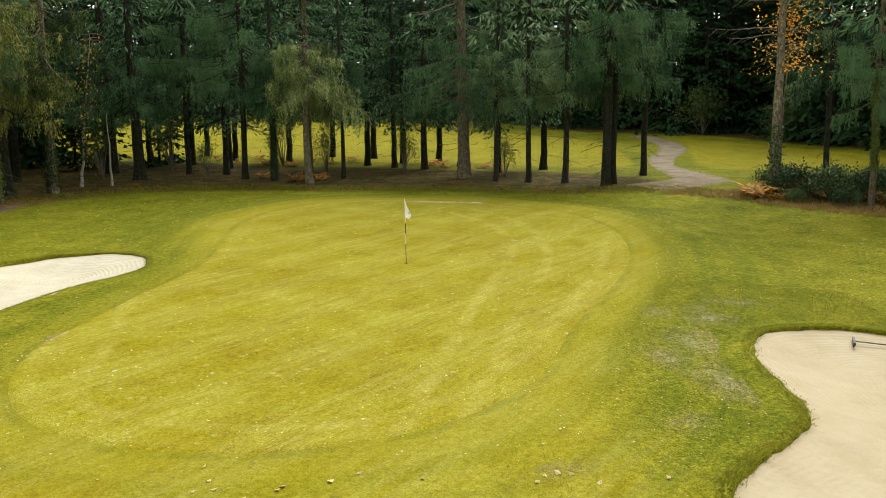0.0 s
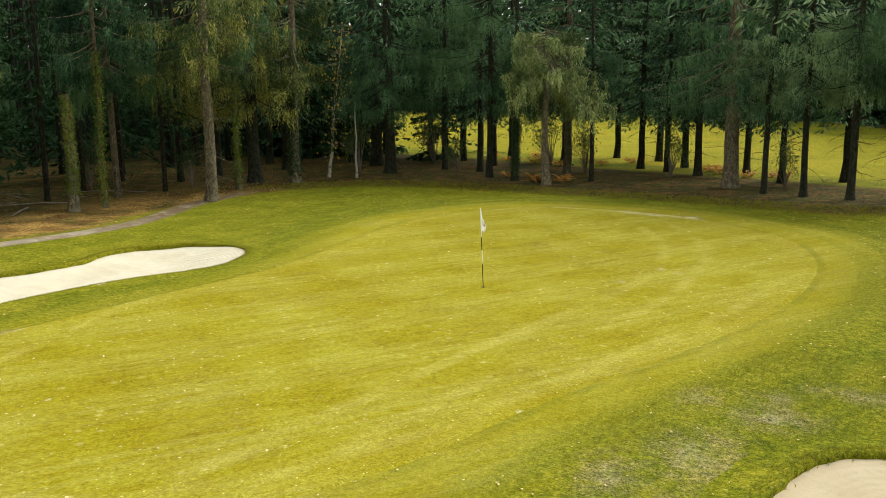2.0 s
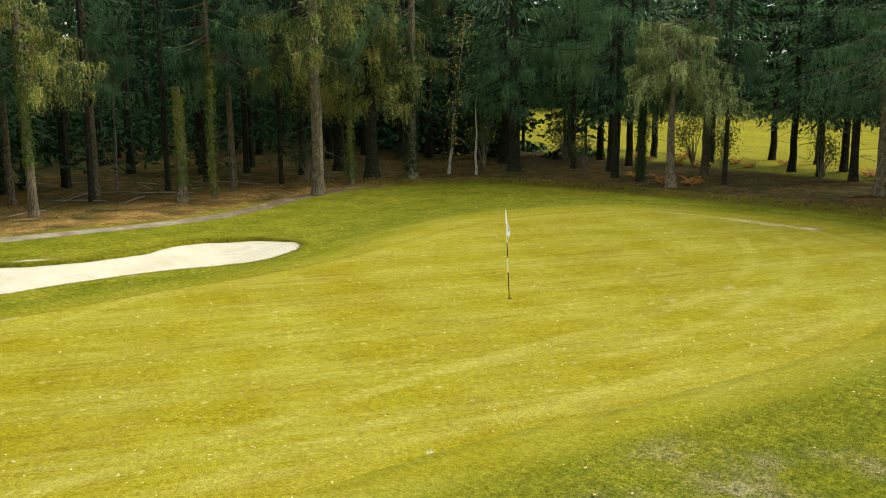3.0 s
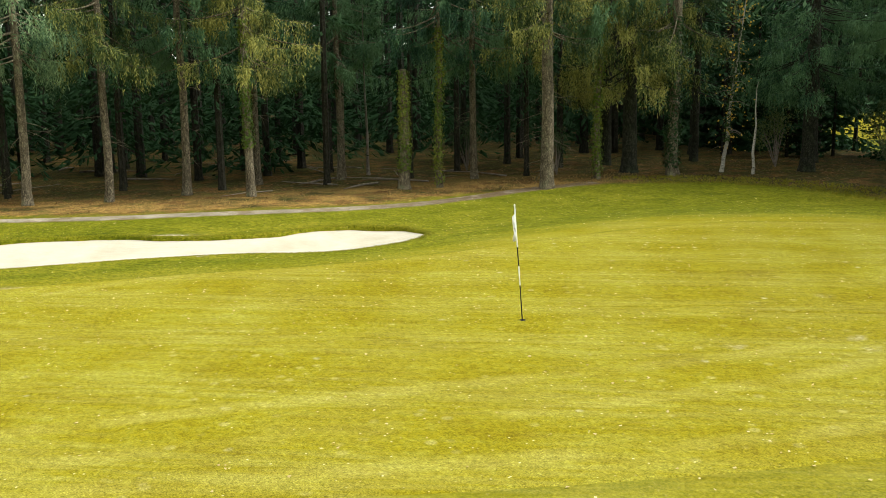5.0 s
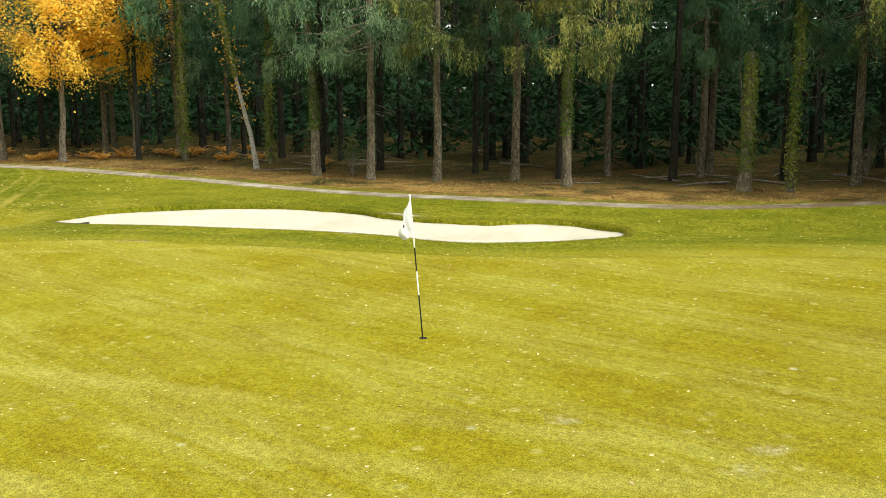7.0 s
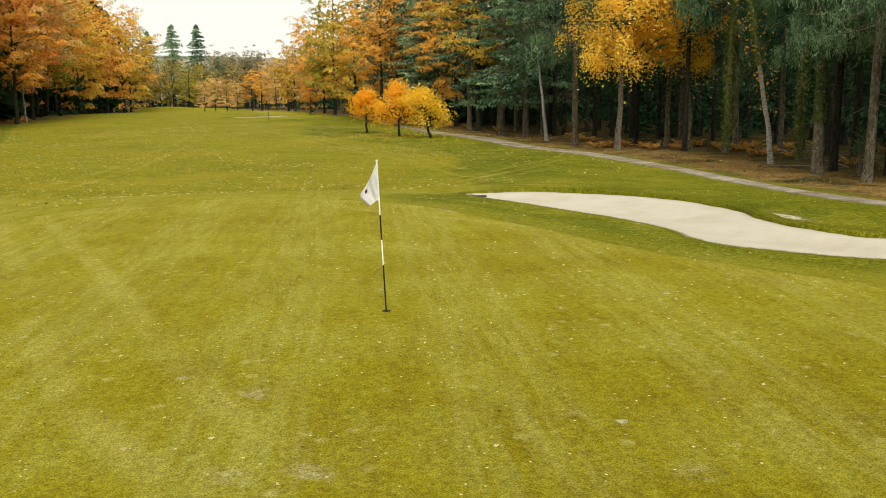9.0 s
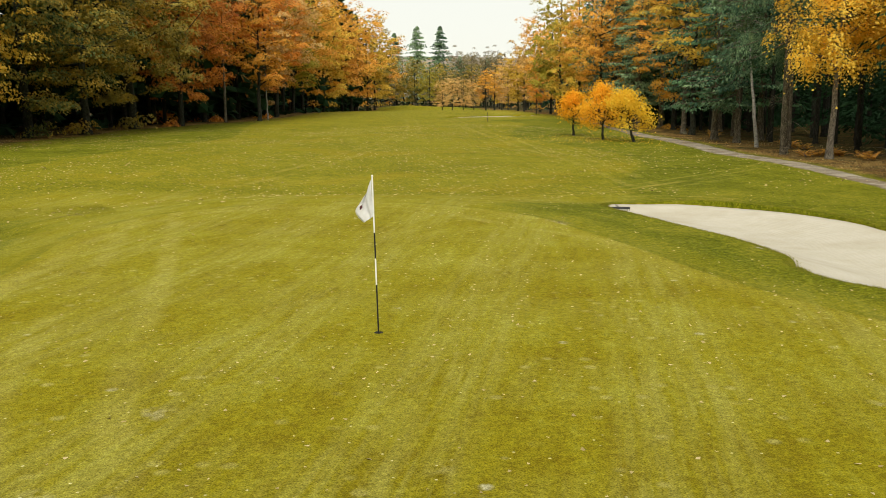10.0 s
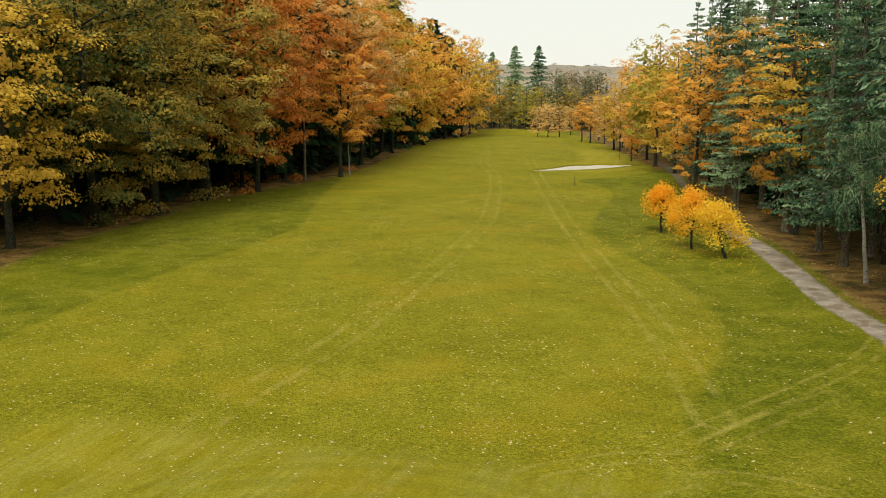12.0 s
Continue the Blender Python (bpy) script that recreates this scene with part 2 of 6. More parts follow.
def height(x, y):
    """The lie of the land."""
    x, y = np.asarray(x, float), np.asarray(y, float)
    d = area_distance(x, y, GREEN[::2])
    z = -0.42 * smooth(d, 0.8, 7) * (1 - 0.75 * smooth(y, 40, 52))
    far = smooth(d, 3, 12)
    z = z + far * (0.07 * np.sin(x * 0.23 + 1.0) * np.cos(y * 0.19) + 0.05 * np.sin(x * 0.11 - y * 0.13))
    z = z - 2.0 * smooth(-y, 110, 280)
    z = z + 1.5 * np.exp(-(((x + 114) / 13) ** 2 + ((y + 259) / 8) ** 2)) + 0.8 * np.exp(-(((x + 131) / 10) ** 2 + ((y + 252) / 7) ** 2))
    return z


BUNKERS = (BUNKER_LONG, BUNKER_ROUND, BUNKER_FAR)


# ---------------------------------------------------------------- materials
class Graph:
    """A short hand for node materials."""

    def __init__(self, name):
        self.mat = bpy.data.materials.new(name)
        self.mat.use_nodes = True
        self.nt = self.mat.node_tree
        self.nt.nodes.clear()
        self.pos = self.nt.nodes.new("ShaderNodeNewGeometry").outputs["Position"]

    def plug(self, socket, value):
        if isinstance(value, bpy.types.NodeSocket):
            self.nt.links.new(value, socket)
        elif isinstance(value, tuple) and len(value) == 3 and socket.type == "RGBA":
            socket.default_value = (*value, 1)
        else:
            socket.default_value = value

    def noise(self, scale, detail=4.0, rough=0.55, at=None, bend=0.0):
        n = self.nt.nodes.new("ShaderNodeTexNoise")
        self.plug(n.inputs["Vector"], at or self.pos)
        n.inputs["Scale"].default_value, n.inputs["Detail"].default_value, n.inputs["Roughness"].default_value = scale, detail, rough
        n.inputs["Distortion"].default_value = bend
        return n.outputs["Fac"]

    def cells(self, scale, at=None, feature="F1", rnd=1.0):
        n = self.nt.nodes.new("ShaderNodeTexVoronoi")
        n.feature = feature
        self.plug(n.inputs["Vector"], at or self.pos)
        n.inputs["Scale"].default_value = scale
        n.inputs["Randomness"].default_value = rnd
        return n.outputs["Distance"]

    def stretch(self, x, y, z, at=None):
        n = self.nt.nodes.new("ShaderNodeMapping")
        self.plug(n.inputs["Vector"], at or self.pos)
        n.inputs["Scale"].default_value = (x, y, z)
        return n.outputs["Vector"]

    def turned(self, deg, x, y):
        """Ground coordinates turned about the vertical, then stretched."""
        m = self.nt.nodes.new("ShaderNodeMapping")
        self.plug(m.inputs["Vector"], self.pos)
        m.inputs["Rotation"].default_value = (0, 0, radians(deg))
        return self.stretch(x, y, 1.0, m.outputs["Vector"])

    def local(self):
        return self.nt.nodes.new("ShaderNodeTexCoord").outputs["Object"]

    def attr(self, name):
        n = self.nt.nodes.new("ShaderNodeAttribute")
        n.attribute_name = name
        return n.outputs["Fac"]

    def island(self):
        return self.nt.nodes.new("ShaderNodeNewGeometry").outputs["Random Per Island"]

    def each(self):
        return self.nt.nodes.new("ShaderNodeObjectInfo").outputs["Random"]

    def math(self, op, a, b=0.0, c=0.0):
        n = self.nt.nodes.new("ShaderNodeMath")
        n.operation = op
        for k, v in enumerate((a, b, c)):
            self.plug(n.inputs[k], v)
        return n.outputs[0]

    def span(self, value, a, b, lo=0.0, hi=1.0):
        n = self.nt.nodes.new("ShaderNodeMapRange")
        n.interpolation_type = "SMOOTHSTEP"
        for k, v in enumerate((value, a, b, lo, hi)):
            self.plug(n.inputs[k], v)
        return n.outputs[0]

    def ramp(self, fac, *stops):
        n = self.nt.nodes.new("ShaderNodeValToRGB")
        e = n.color_ramp.elements
        while len(e) < len(stops):
            e.new(0.5)
        for k, (p, c) in enumerate(stops):
            e[k].position, e[k].color = p, (*c, 1)
        self.plug(n.inputs["Fac"], fac)
        return n.outputs["Color"]

    def mix(self, fac, a, b, blend="MIX"):
        n = self.nt.nodes.new("ShaderNodeMixRGB")
        n.blend_type = blend
        self.plug(n.inputs["Fac"], fac)
        self.plug(n.inputs["Color1"], a)
        self.plug(n.inputs["Color2"], b)
        return n.outputs["Color"]

    def bump(self, h, strength=0.5, distance=0.02, under=None):
        n = self.nt.nodes.new("ShaderNodeBump")
        n.inputs["Strength"].default_value, n.inputs["Distance"].default_value = strength, distance
        self.plug(n.inputs["Height"], h)
        if under:
            self.plug(n.inputs["Normal"], under)
        return n.outputs["Normal"]

    def done(self, color, rough=0.8, normal=None, metal=0.0, spec=0.25, through=0.0):
        p = self.nt.nodes.new("ShaderNodeBsdfPrincipled")
        self.plug(p.inputs["Base Color"], color)
        self.plug(p.inputs["Roughness"], rough)
        self.plug(p.inputs["Metallic"], metal)
        p.inputs["Specular IOR Level"].default_value = spec
        if normal:
            self.plug(p.inputs["Normal"], normal)
        last = p.outputs["BSDF"]
        if through:
            t = self.nt.nodes.new("ShaderNodeBsdfTranslucent")
            self.plug(t.inputs["Color"], color)
            m = self.nt.nodes.new("ShaderNodeMixShader")
            m.inputs["Fac"].default_value = through
            self.nt.links.new(last, m.inputs[1])
            self.nt.links.new(t.outputs["BSDF"], m.inputs[2])
            last = m.outputs["Shader"]
        o = self.nt.nodes.new("ShaderNodeOutputMaterial")
        self.nt.links.new(last, o.inputs["Surface"])
        return self.mat


def mowing_lanes(g, col, mask, big):
    """Pale lanes left by the mower, in two directions."""
    streak = g.noise(1.0, 5, 0.75, g.turned(33, 5.0, 0.35))
    for deg, wide, amt in ((33, 1.35, 0.36), (-52, 1.7, 0.2)):
        m = g.nt.nodes.new("ShaderNodeMapping")
        g.plug(m.inputs["Vector"], g.pos)
        m.inputs["Rotation"].default_value = (0, 0, radians(deg))
        s = g.nt.nodes.new("ShaderNodeSeparateXYZ")
        g.plug(s.inputs[0], m.outputs["Vector"])
        w = g.math("SINE", g.math("MULTIPLY_ADD", s.outputs["X"], math.pi / wide, g.math("MULTIPLY", big, 1.2)))
        lane = g.math("MULTIPLY", g.span(w, -0.5, 0.5), g.span(streak, 0.36, 0.66))
        col = g.mix(g.math("MULTIPLY", g.math("MULTIPLY", lane, mask), amt), col, (0.28, 0.265, 0.06))
    return col


def ground_material():
    g = Graph("grass_and_forest_floor")
    big, mid, fine, grain = g.noise(0.11, 3), g.noise(0.7, 4), g.noise(4.5, 5, 0.72), g.noise(24, 4, 0.75)
    patch = g.math("MULTIPLY_ADD", mid, 0.5, g.math("MULTIPLY", big, 0.5))
    rough = g.ramp(g.math("MULTIPLY_ADD", fine, 0.45, g.math("MULTIPLY", patch, 0.6)), (0.37, (0.05, 0.066, 0.003)), (0.51, (0.112, 0.12, 0.005)), (0.66, (0.2, 0.182, 0.014)))
    fair = g.ramp(g.math("MULTIPLY_ADD", fine, 0.52, g.math("MULTIPLY", patch, 0.48)), (0.37, (0.11, 0.11, 0.005)), (0.52, (0.18, 0.166, 0.008)), (0.68, (0.26, 0.23, 0.024)))
    d_fair = g.math("ADD", g.attr("d_fair"), g.math("MULTIPLY", g.math("SUBTRACT", fine, 0.5), 0.8))
    col = g.mix(g.span(d_fair, -0.25, 0.35), fair, rough)
    # collar round the putting surface
    d_green = g.attr("d_green")
    brush = g.noise(1.0, 4, 0.7, g.turned(33, 3.2, 0.5))
    collar = g.ramp(g.math("MULTIPLY_ADD", fine, 0.25, g.math("MULTIPLY_ADD", brush, 0.4, g.math("MULTIPLY", patch, 0.35))), (0.36, (0.165, 0.134, 0.004)), (0.5, (0.212, 0.187, 0.009)), (0.64, (0.258, 0.245, 0.026)))
    apron = g.span(g.math("ADD", g.attr("d_apron"), g.math("MULTIPLY", mid, 1.6)), 2.2, -0.6)
    collar = mowing_lanes(g, collar, 1.0, g.noise(0.16, 3))
    col = g.mix(g.math("MULTIPLY", apron, 0.97), col, collar)
    # thin dark line at the edge: the fringe step's shadow, put into the colour
    col = g.mix(g.math("MULTIPLY", g.math("MULTIPLY", g.span(d_green, 0.28, 0.09), g.span(mid, 0.35, 0.6)), 0.33), col, (0.075, 0.085, 0.008))
    # mowing bands that follow the green's edge
    band = g.math("MULTIPLY", g.span(g.math("SINE", g.math("MULTIPLY_ADD", d_green, 5.2, g.math("MULTIPLY", mid, 2.0))), -0.4, 0.4), g.math("MULTIPLY", g.span(d_green, 0.2, 0.8), g.span(d_green, 6.5, 4.0)))
    col = g.mix(g.math("MULTIPLY", band, g.span(apron, 0.0, 1.0, 0.32, 0.14)), col, (0.07, 0.092, 0.004))
    # yellowed patches of the fairway
    gold = g.math("MULTIPLY", g.span(g.noise(0.19, 4, 0.6), 0.5, 0.66), g.span(d_fair, 0.3, -0.3))
    col = g.mix(g.math("MULTIPLY", gold, 0.35), col, (0.25, 0.18, 0.008))
    # wheel tracks, worn and dry
    for k in range(5):
        d = g.math("ABSOLUTE", g.math("SUBTRACT", g.math("ABSOLUTE", g.attr("track_%d" % k)), 0.62 if k < 2 else 0.4))
        m = g.math("MULTIPLY", g.span(d, 0.26, 0.1) if k < 2 else g.span(d, 0.17, 0.05), g.span(g.noise(0.9, 3), 0.36, 0.62))
        col = g.mix(g.math("MULTIPLY", m, 0.46), col, (0.29, 0.245, 0.05))
    # bare and dry places
    dry = g.math("MULTIPLY", g.attr("bare"), g.span(g.noise(2.4, 5, 0.75), 0.34, 0.66))
    col = g.mix(g.math("MULTIPLY", dry, 0.62), col, g.ramp(grain, (0.35, (0.1, 0.078, 0.045)), (0.65, (0.27, 0.215, 0.13))))
    col = g.mix(g.math("MULTIPLY", g.span(g.attr("bare"), 0.9, 1.3), g.span(fine, 0.3, 0.55)), col, (0.42, 0.38, 0.28))
    # pale speckle of cut and dead blades
    speck = g.math("MULTIPLY", g.span(g.noise(11, 3, 0.7), 0.58, 0.7), g.span(mid, 0.3, 0.6))
    col = g.mix(g.math("MULTIPLY", speck, 0.5), col, (0.32, 0.27, 0.08))
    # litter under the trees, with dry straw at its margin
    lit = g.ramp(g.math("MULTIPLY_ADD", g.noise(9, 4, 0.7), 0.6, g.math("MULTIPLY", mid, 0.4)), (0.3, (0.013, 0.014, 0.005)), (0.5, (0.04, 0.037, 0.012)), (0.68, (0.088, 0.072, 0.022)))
    straw = g.ramp(g.noise(14, 4, 0.7), (0.3, (0.12, 0.07, 0.02)), (0.6, (0.33, 0.21, 0.07)))
    d_open = g.math("ADD", g.attr("d_open"), g.math("MULTIPLY", g.math("SUBTRACT", mid, 0.5), 2.2))
    where = g.nt.nodes.new("ShaderNodeSeparateXYZ")
    g.plug(where.inputs[0], g.pos)
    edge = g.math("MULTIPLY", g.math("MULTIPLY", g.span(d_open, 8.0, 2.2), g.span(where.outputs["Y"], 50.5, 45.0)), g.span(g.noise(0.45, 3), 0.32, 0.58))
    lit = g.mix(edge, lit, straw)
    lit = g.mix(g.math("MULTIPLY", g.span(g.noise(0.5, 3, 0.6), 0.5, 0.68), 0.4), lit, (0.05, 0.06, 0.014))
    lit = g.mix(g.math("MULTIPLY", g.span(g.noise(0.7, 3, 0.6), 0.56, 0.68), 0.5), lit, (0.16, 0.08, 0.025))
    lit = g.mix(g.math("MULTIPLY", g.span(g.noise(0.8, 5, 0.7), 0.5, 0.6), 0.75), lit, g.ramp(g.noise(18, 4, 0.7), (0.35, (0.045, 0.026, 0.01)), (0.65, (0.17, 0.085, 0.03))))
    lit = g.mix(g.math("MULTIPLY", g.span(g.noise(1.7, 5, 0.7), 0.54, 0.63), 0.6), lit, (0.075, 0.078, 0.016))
    lit = g.mix(0.8, lit, g.ramp(g.noise(13, 4, 0.75), (0.36, (0.4, 0.38, 0.36)), (0.64, (1.5, 1.48, 1.45))), "MULTIPLY")
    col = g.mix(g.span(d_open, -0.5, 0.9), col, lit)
    shade = g.ramp(grain, (0.3, (0.3, 0.33, 0.28)), (0.7, (1.65, 1.62, 1.6)))
    coarse = g.span(apron, 0.0, 1.0, 1.0, 0.5)
    col = g.mix(coarse, col, shade, "MULTIPLY")
    col = g.mix(g.math("MULTIPLY", coarse, 0.8), col, g.ramp(g.noise(9, 3, 0.7), (0.34, (0.7, 0.74, 0.7)), (0.66, (1.28, 1.24, 1.2))), "MULTIPLY")
    n = g.bump(g.noise(45, 3, 0.7), 0.7, 0.03, g.bump(g.noise(6, 3), 0.5, 0.06))
    return g.done(col, 0.9, n, spec=0.05)


def green_material():
    g = Graph("putting_green_turf")
    big, mid, fine, grain = g.noise(0.16, 3), g.noise(0.8, 4), g.noise(6, 4, 0.65), g.noise(55, 2, 0.7)
    brush = g.noise(1.0, 4, 0.7, g.turned(33, 3.2, 0.5))
    f = g.math("MULTIPLY_ADD", fine, 0.26, g.math("MULTIPLY_ADD", mid, 0.2, g.math("MULTIPLY_ADD", brush, 0.28, g.math("MULTIPLY", big, 0.26))))
    col = g.ramp(f, (0.38, (0.145, 0.112, 0.003)), (0.5, (0.196, 0.17, 0.006)), (0.62, (0.245, 0.235, 0.026)))
    col = mowing_lanes(g, col, 1.0, big)
    for k in range(3):
        d = g.math("ABSOLUTE", g.attr("track_%d" % k))
        m = g.math("MULTIPLY", g.span(d, 0.3, 0.08), g.span(g.noise(0.6, 4), 0.3, 0.7))
        col = g.mix(g.math("MULTIPLY", m, 0.27), col, (0.38, 0.35, 0.1))
    rim = g.math("MULTIPLY", g.span(g.attr("d_green"), -0.9, -0.35), g.span(g.attr("d_green"), -0.1, -0.3))
    col = g.mix(g.math("MULTIPLY", rim, 0.12), col, (0.3, 0.26, 0.05))
    # small pale scars and ball marks
    scar = g.math("MULTIPLY", g.span(g.cells(1.1), 0.1, 0.04), g.span(g.noise(0.31, 2), 0.42, 0.52))
    col = g.mix(g.math("MULTIPLY", scar, g.span(fine, 0.35, 0.6)), col, (0.36, 0.34, 0.2))
    spot = g.math("MULTIPLY", g.math("MULTIPLY", g.span(g.cells(2.2), 0.22, 0.1), g.span(g.noise(0.9, 3), 0.4, 0.6)), 0.6)
    col = g.mix(spot, col, (0.33, 0.3, 0.085))
    # worn pale streak along the far edge
    wear = g.math("MULTIPLY", g.attr("bare"), g.span(fine, 0.36, 0.6))
    col = g.mix(g.math("MULTIPLY", wear, 0.8), col, (0.38, 0.345, 0.22))
    # hollow-tine holes
    hole = g.math("MULTIPLY", g.span(g.cells(15.0, rnd=0.4), 0.26, 0.15), g.span(g.noise(0.5, 3), 0.3, 0.55))
    col = g.mix(g.math("MULTIPLY", hole, 0.26), col, (0.045, 0.04, 0.004))
    grit = g.math("MULTIPLY", g.span(g.cells(5.5), 0.1, 0.05), g.span(g.noise(1.3, 3), 0.3, 0.55))
    col = g.mix(g.math("MULTIPLY", grit, 0.8), col, (0.6, 0.56, 0.3))
    col = g.mix(1.0, col, g.ramp(grain, (0.3, (0.5, 0.5, 0.44)), (0.7, (1.46, 1.46, 1.46))), "MULTIPLY")
    col = g.mix(1.0, col, g.ramp(g.noise(15, 3, 0.75), (0.34, (0.75, 0.74, 0.66)), (0.66, (1.23, 1.23, 1.3))), "MULTIPLY")
    n = g.bump(g.noise(70, 2, 0.7), 0.4, 0.012, g.bump(g.noise(7, 3), 0.35, 0.03))
    return g.done(col, 0.9, n, spec=0.06)


def sand_material(name, tint):
    g = Graph(name)
    mid, fine = g.noise(0.9, 4), g.noise(26, 4, 0.7)
    col = g.ramp(g.math("MULTIPLY_ADD", fine, 0.35, g.math("MULTIPLY", mid, 0.65)), (0.3, (0.365, 0.327, 0.24)), (0.52, (0.43, 0.396, 0.316)), (0.7, (0.475, 0.442, 0.366)))
    col = g.mix(1.0, col, tint, "MULTIPLY")
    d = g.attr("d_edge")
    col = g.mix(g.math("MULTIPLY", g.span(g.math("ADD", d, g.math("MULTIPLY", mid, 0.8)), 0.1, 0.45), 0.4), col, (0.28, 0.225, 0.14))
    rake = g.math("SINE", g.math("MULTIPLY_ADD", d, 42.0, g.math("MULTIPLY", g.noise(0.8, 3), 18.0)))
    n = g.bump(fine, 0.25, 0.01, g.bump(rake, 0.22, 0.012, g.bump(g.noise(3, 3), 0.6, 0.06)))
    return g.done(col, 0.95, n, spec=0.1)


def path_material():
    g = Graph("worn_gravel_path")
    mid, fine = g.noise(0.8, 4), g.noise(30, 4, 0.75)
    col = g.ramp(g.math("MULTIPLY_ADD", fine, 0.5, g.math("MULTIPLY", mid, 0.5)), (0.34, (0.11, 0.088, 0.06)), (0.5, (0.25, 0.212, 0.16)), (0.66, (0.4, 0.355, 0.285)))
    col = g.mix(g.math("MULTIPLY", g.span(g.noise(0.6, 5, 0.7), 0.5, 0.62), 0.65), col, (0.12, 0.078, 0.035))
    # fade: brown earth over the gravel, also used to paint tree shade
    col = g.mix(g.math("MULTIPLY", g.attr("fade"), g.span(g.noise(1.6, 4, 0.7), 0.25, 0.55)), col, g.ramp(fine, (0.3, (0.05, 0.035, 0.018)), (0.7, (0.15, 0.1, 0.05))))
    rim = g.span(g.math("ADD", g.attr("rim"), g.math("MULTIPLY", g.math("SUBTRACT", g.noise(1.1, 5, 0.7), 0.5), 1.5)), 0.62, 1.0)
    col = g.mix(g.math("MULTIPLY", rim, 0.9), col, g.ramp(fine, (0.3, (0.06, 0.06, 0.012)), (0.7, (0.17, 0.14, 0.04))))
    col = g.mix(0.6, col, g.ramp(g.noise(90, 2, 0.7), (0.35, (0.6, 0.6, 0.6)), (0.65, (1.35, 1.35, 1.35))), "MULTIPLY")
    return g.done(col, 0.9, g.bump(fine, 0.6, 0.02), spec=0.2)


def bark_material(name, dark, mid, pale, lichen):
    g = Graph(name)
    at = g.stretch(13, 13, 5, g.local())
    plates = g.cells(1.6, at, "DISTANCE_TO_EDGE")
    n1 = g.noise(3.5, 5, 0.65, at)
    col = g.ramp(g.math("MULTIPLY_ADD", n1, 0.7, g.math("MULTIPLY", g.span(plates, 0.0, 0.25), 0.3)), (0.3, dark), (0.52, mid), (0.75, pale))
    col = g.mix(g.math("MULTIPLY", g.span(g.noise(1.4, 4, 0.6, g.local()), 0.52, 0.68), 0.6), col, lichen)
    col = g.mix(0.25, col, g.ramp(g.each(), (0.0, dark), (1.0, pale)))
    flakes = g.span(g.noise(9, 5, 0.75, g.stretch(1, 1, 0.45, g.local())), 0.42, 0.62)
    col = g.mix(0.75, col, g.ramp(flakes, (0.0, (0.42, 0.4, 0.38)), (1.0, (1.45, 1.45, 1.42))), "MULTIPLY")
    col = g.mix(g.math("MULTIPLY", g.span(g.noise(2.6, 4, 0.7, g.stretch(1, 1, 0.6, g.local())), 0.57, 0.68), 0.55), col, lichen)
    return g.done(col, 0.92, g.bump(g.math("ADD", g.math("MULTIPLY", g.span(plates, 0.0, 0.2), 0.6), n1), 0.7, 0.03), spec=0.15)


def birch_material():
    g = Graph("birch_bark")
    at = g.stretch(3, 3, 14, g.local())
    col = g.ramp(g.noise(1.6, 4, 0.7, at), (0.36, (0.05, 0.045, 0.04)), (0.44, (0.28, 0.26, 0.22)), (0.7, (0.45, 0.43, 0.37)))
    col = g.mix(g.span(g.noise(1.1, 4, 0.6, g.local()), 0.58, 0.7), col, (0.07, 0.06, 0.05))
    return g.done(col, 0.75, g.bump(g.noise(2, 4, 0.7, at), 0.4, 0.02))


def leaf_material(name, dark, mid, light, through=0.3, patch=0.5, rough=0.6, single=0.36):
    g = Graph(name)
    big = g.noise(0.42, 3, 0.6)
    clump = g.noise(1.3, 3, 0.6)
    own = g.math("ADD", g.math("MULTIPLY_ADD", big, 0.6, g.math("MULTIPLY", clump, 0.4)), g.math("MULTIPLY", g.each(), 0.22))
    f = g.math("MULTIPLY_ADD", g.math("SUBTRACT", g.island(), 0.5), single, g.math("ADD", 0.18, g.math("MULTIPLY_ADD", g.math("SUBTRACT", own, 0.46), 2.1 * patch, 0.1)))
    col = g.ramp(f, (0.08, dark), (0.45, mid), (0.9, light))
    return g.done(col, rough, spec=0.2, through=through)


def plain_material(name, a, b, rough=0.6, scale=6.0, metal=0.0, spec=0.3):
    g = Graph(name)
    f = g.noise(scale, 4, 0.6, g.local())
    return g.done(g.ramp(f, (0.35, a), (0.65, b)), rough, g.bump(f, 0.1, 0.004), metal, spec)


M_GROUND, M_GREEN, M_SAND, M_PATH = ground_material(), green_material(), sand_material("pale_bunker_sand", (1.0, 1.0, 1.0)), path_material()
M_SAND_TAN = sand_material("tan_bunker_sand", (0.79, 0.725, 0.63))
M_BARK = bark_material("spruce_bark", (0.045, 0.037, 0.024), (0.145, 0.122, 0.082), (0.29, 0.25, 0.172), (0.17, 0.185, 0.1))
# oak bark; on northern spruces its dark tone stands for their backlit side
M_BARK_DARK = bark_material("oak_and_backlit_spruce_bark", (0.011, 0.0125, 0.008), (0.03, 0.032, 0.021), (0.066, 0.068, 0.046), (0.04, 0.055, 0.024))
M_BARK_PALE = bark_material("pale_bark", (0.09, 0.075, 0.055), (0.21, 0.18, 0.135), (0.34, 0.3, 0.23), (0.24, 0.22, 0.15))
# near-black copy of the bark: the wood's inner shade is put into the colour
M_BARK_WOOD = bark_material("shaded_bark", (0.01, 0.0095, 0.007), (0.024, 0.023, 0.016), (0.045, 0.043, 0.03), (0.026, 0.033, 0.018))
M_BIRCH = birch_material()
M_TWIG = plain_material("dead_twig", (0.1, 0.08, 0.065), (0.22, 0.19, 0.16), 0.9)
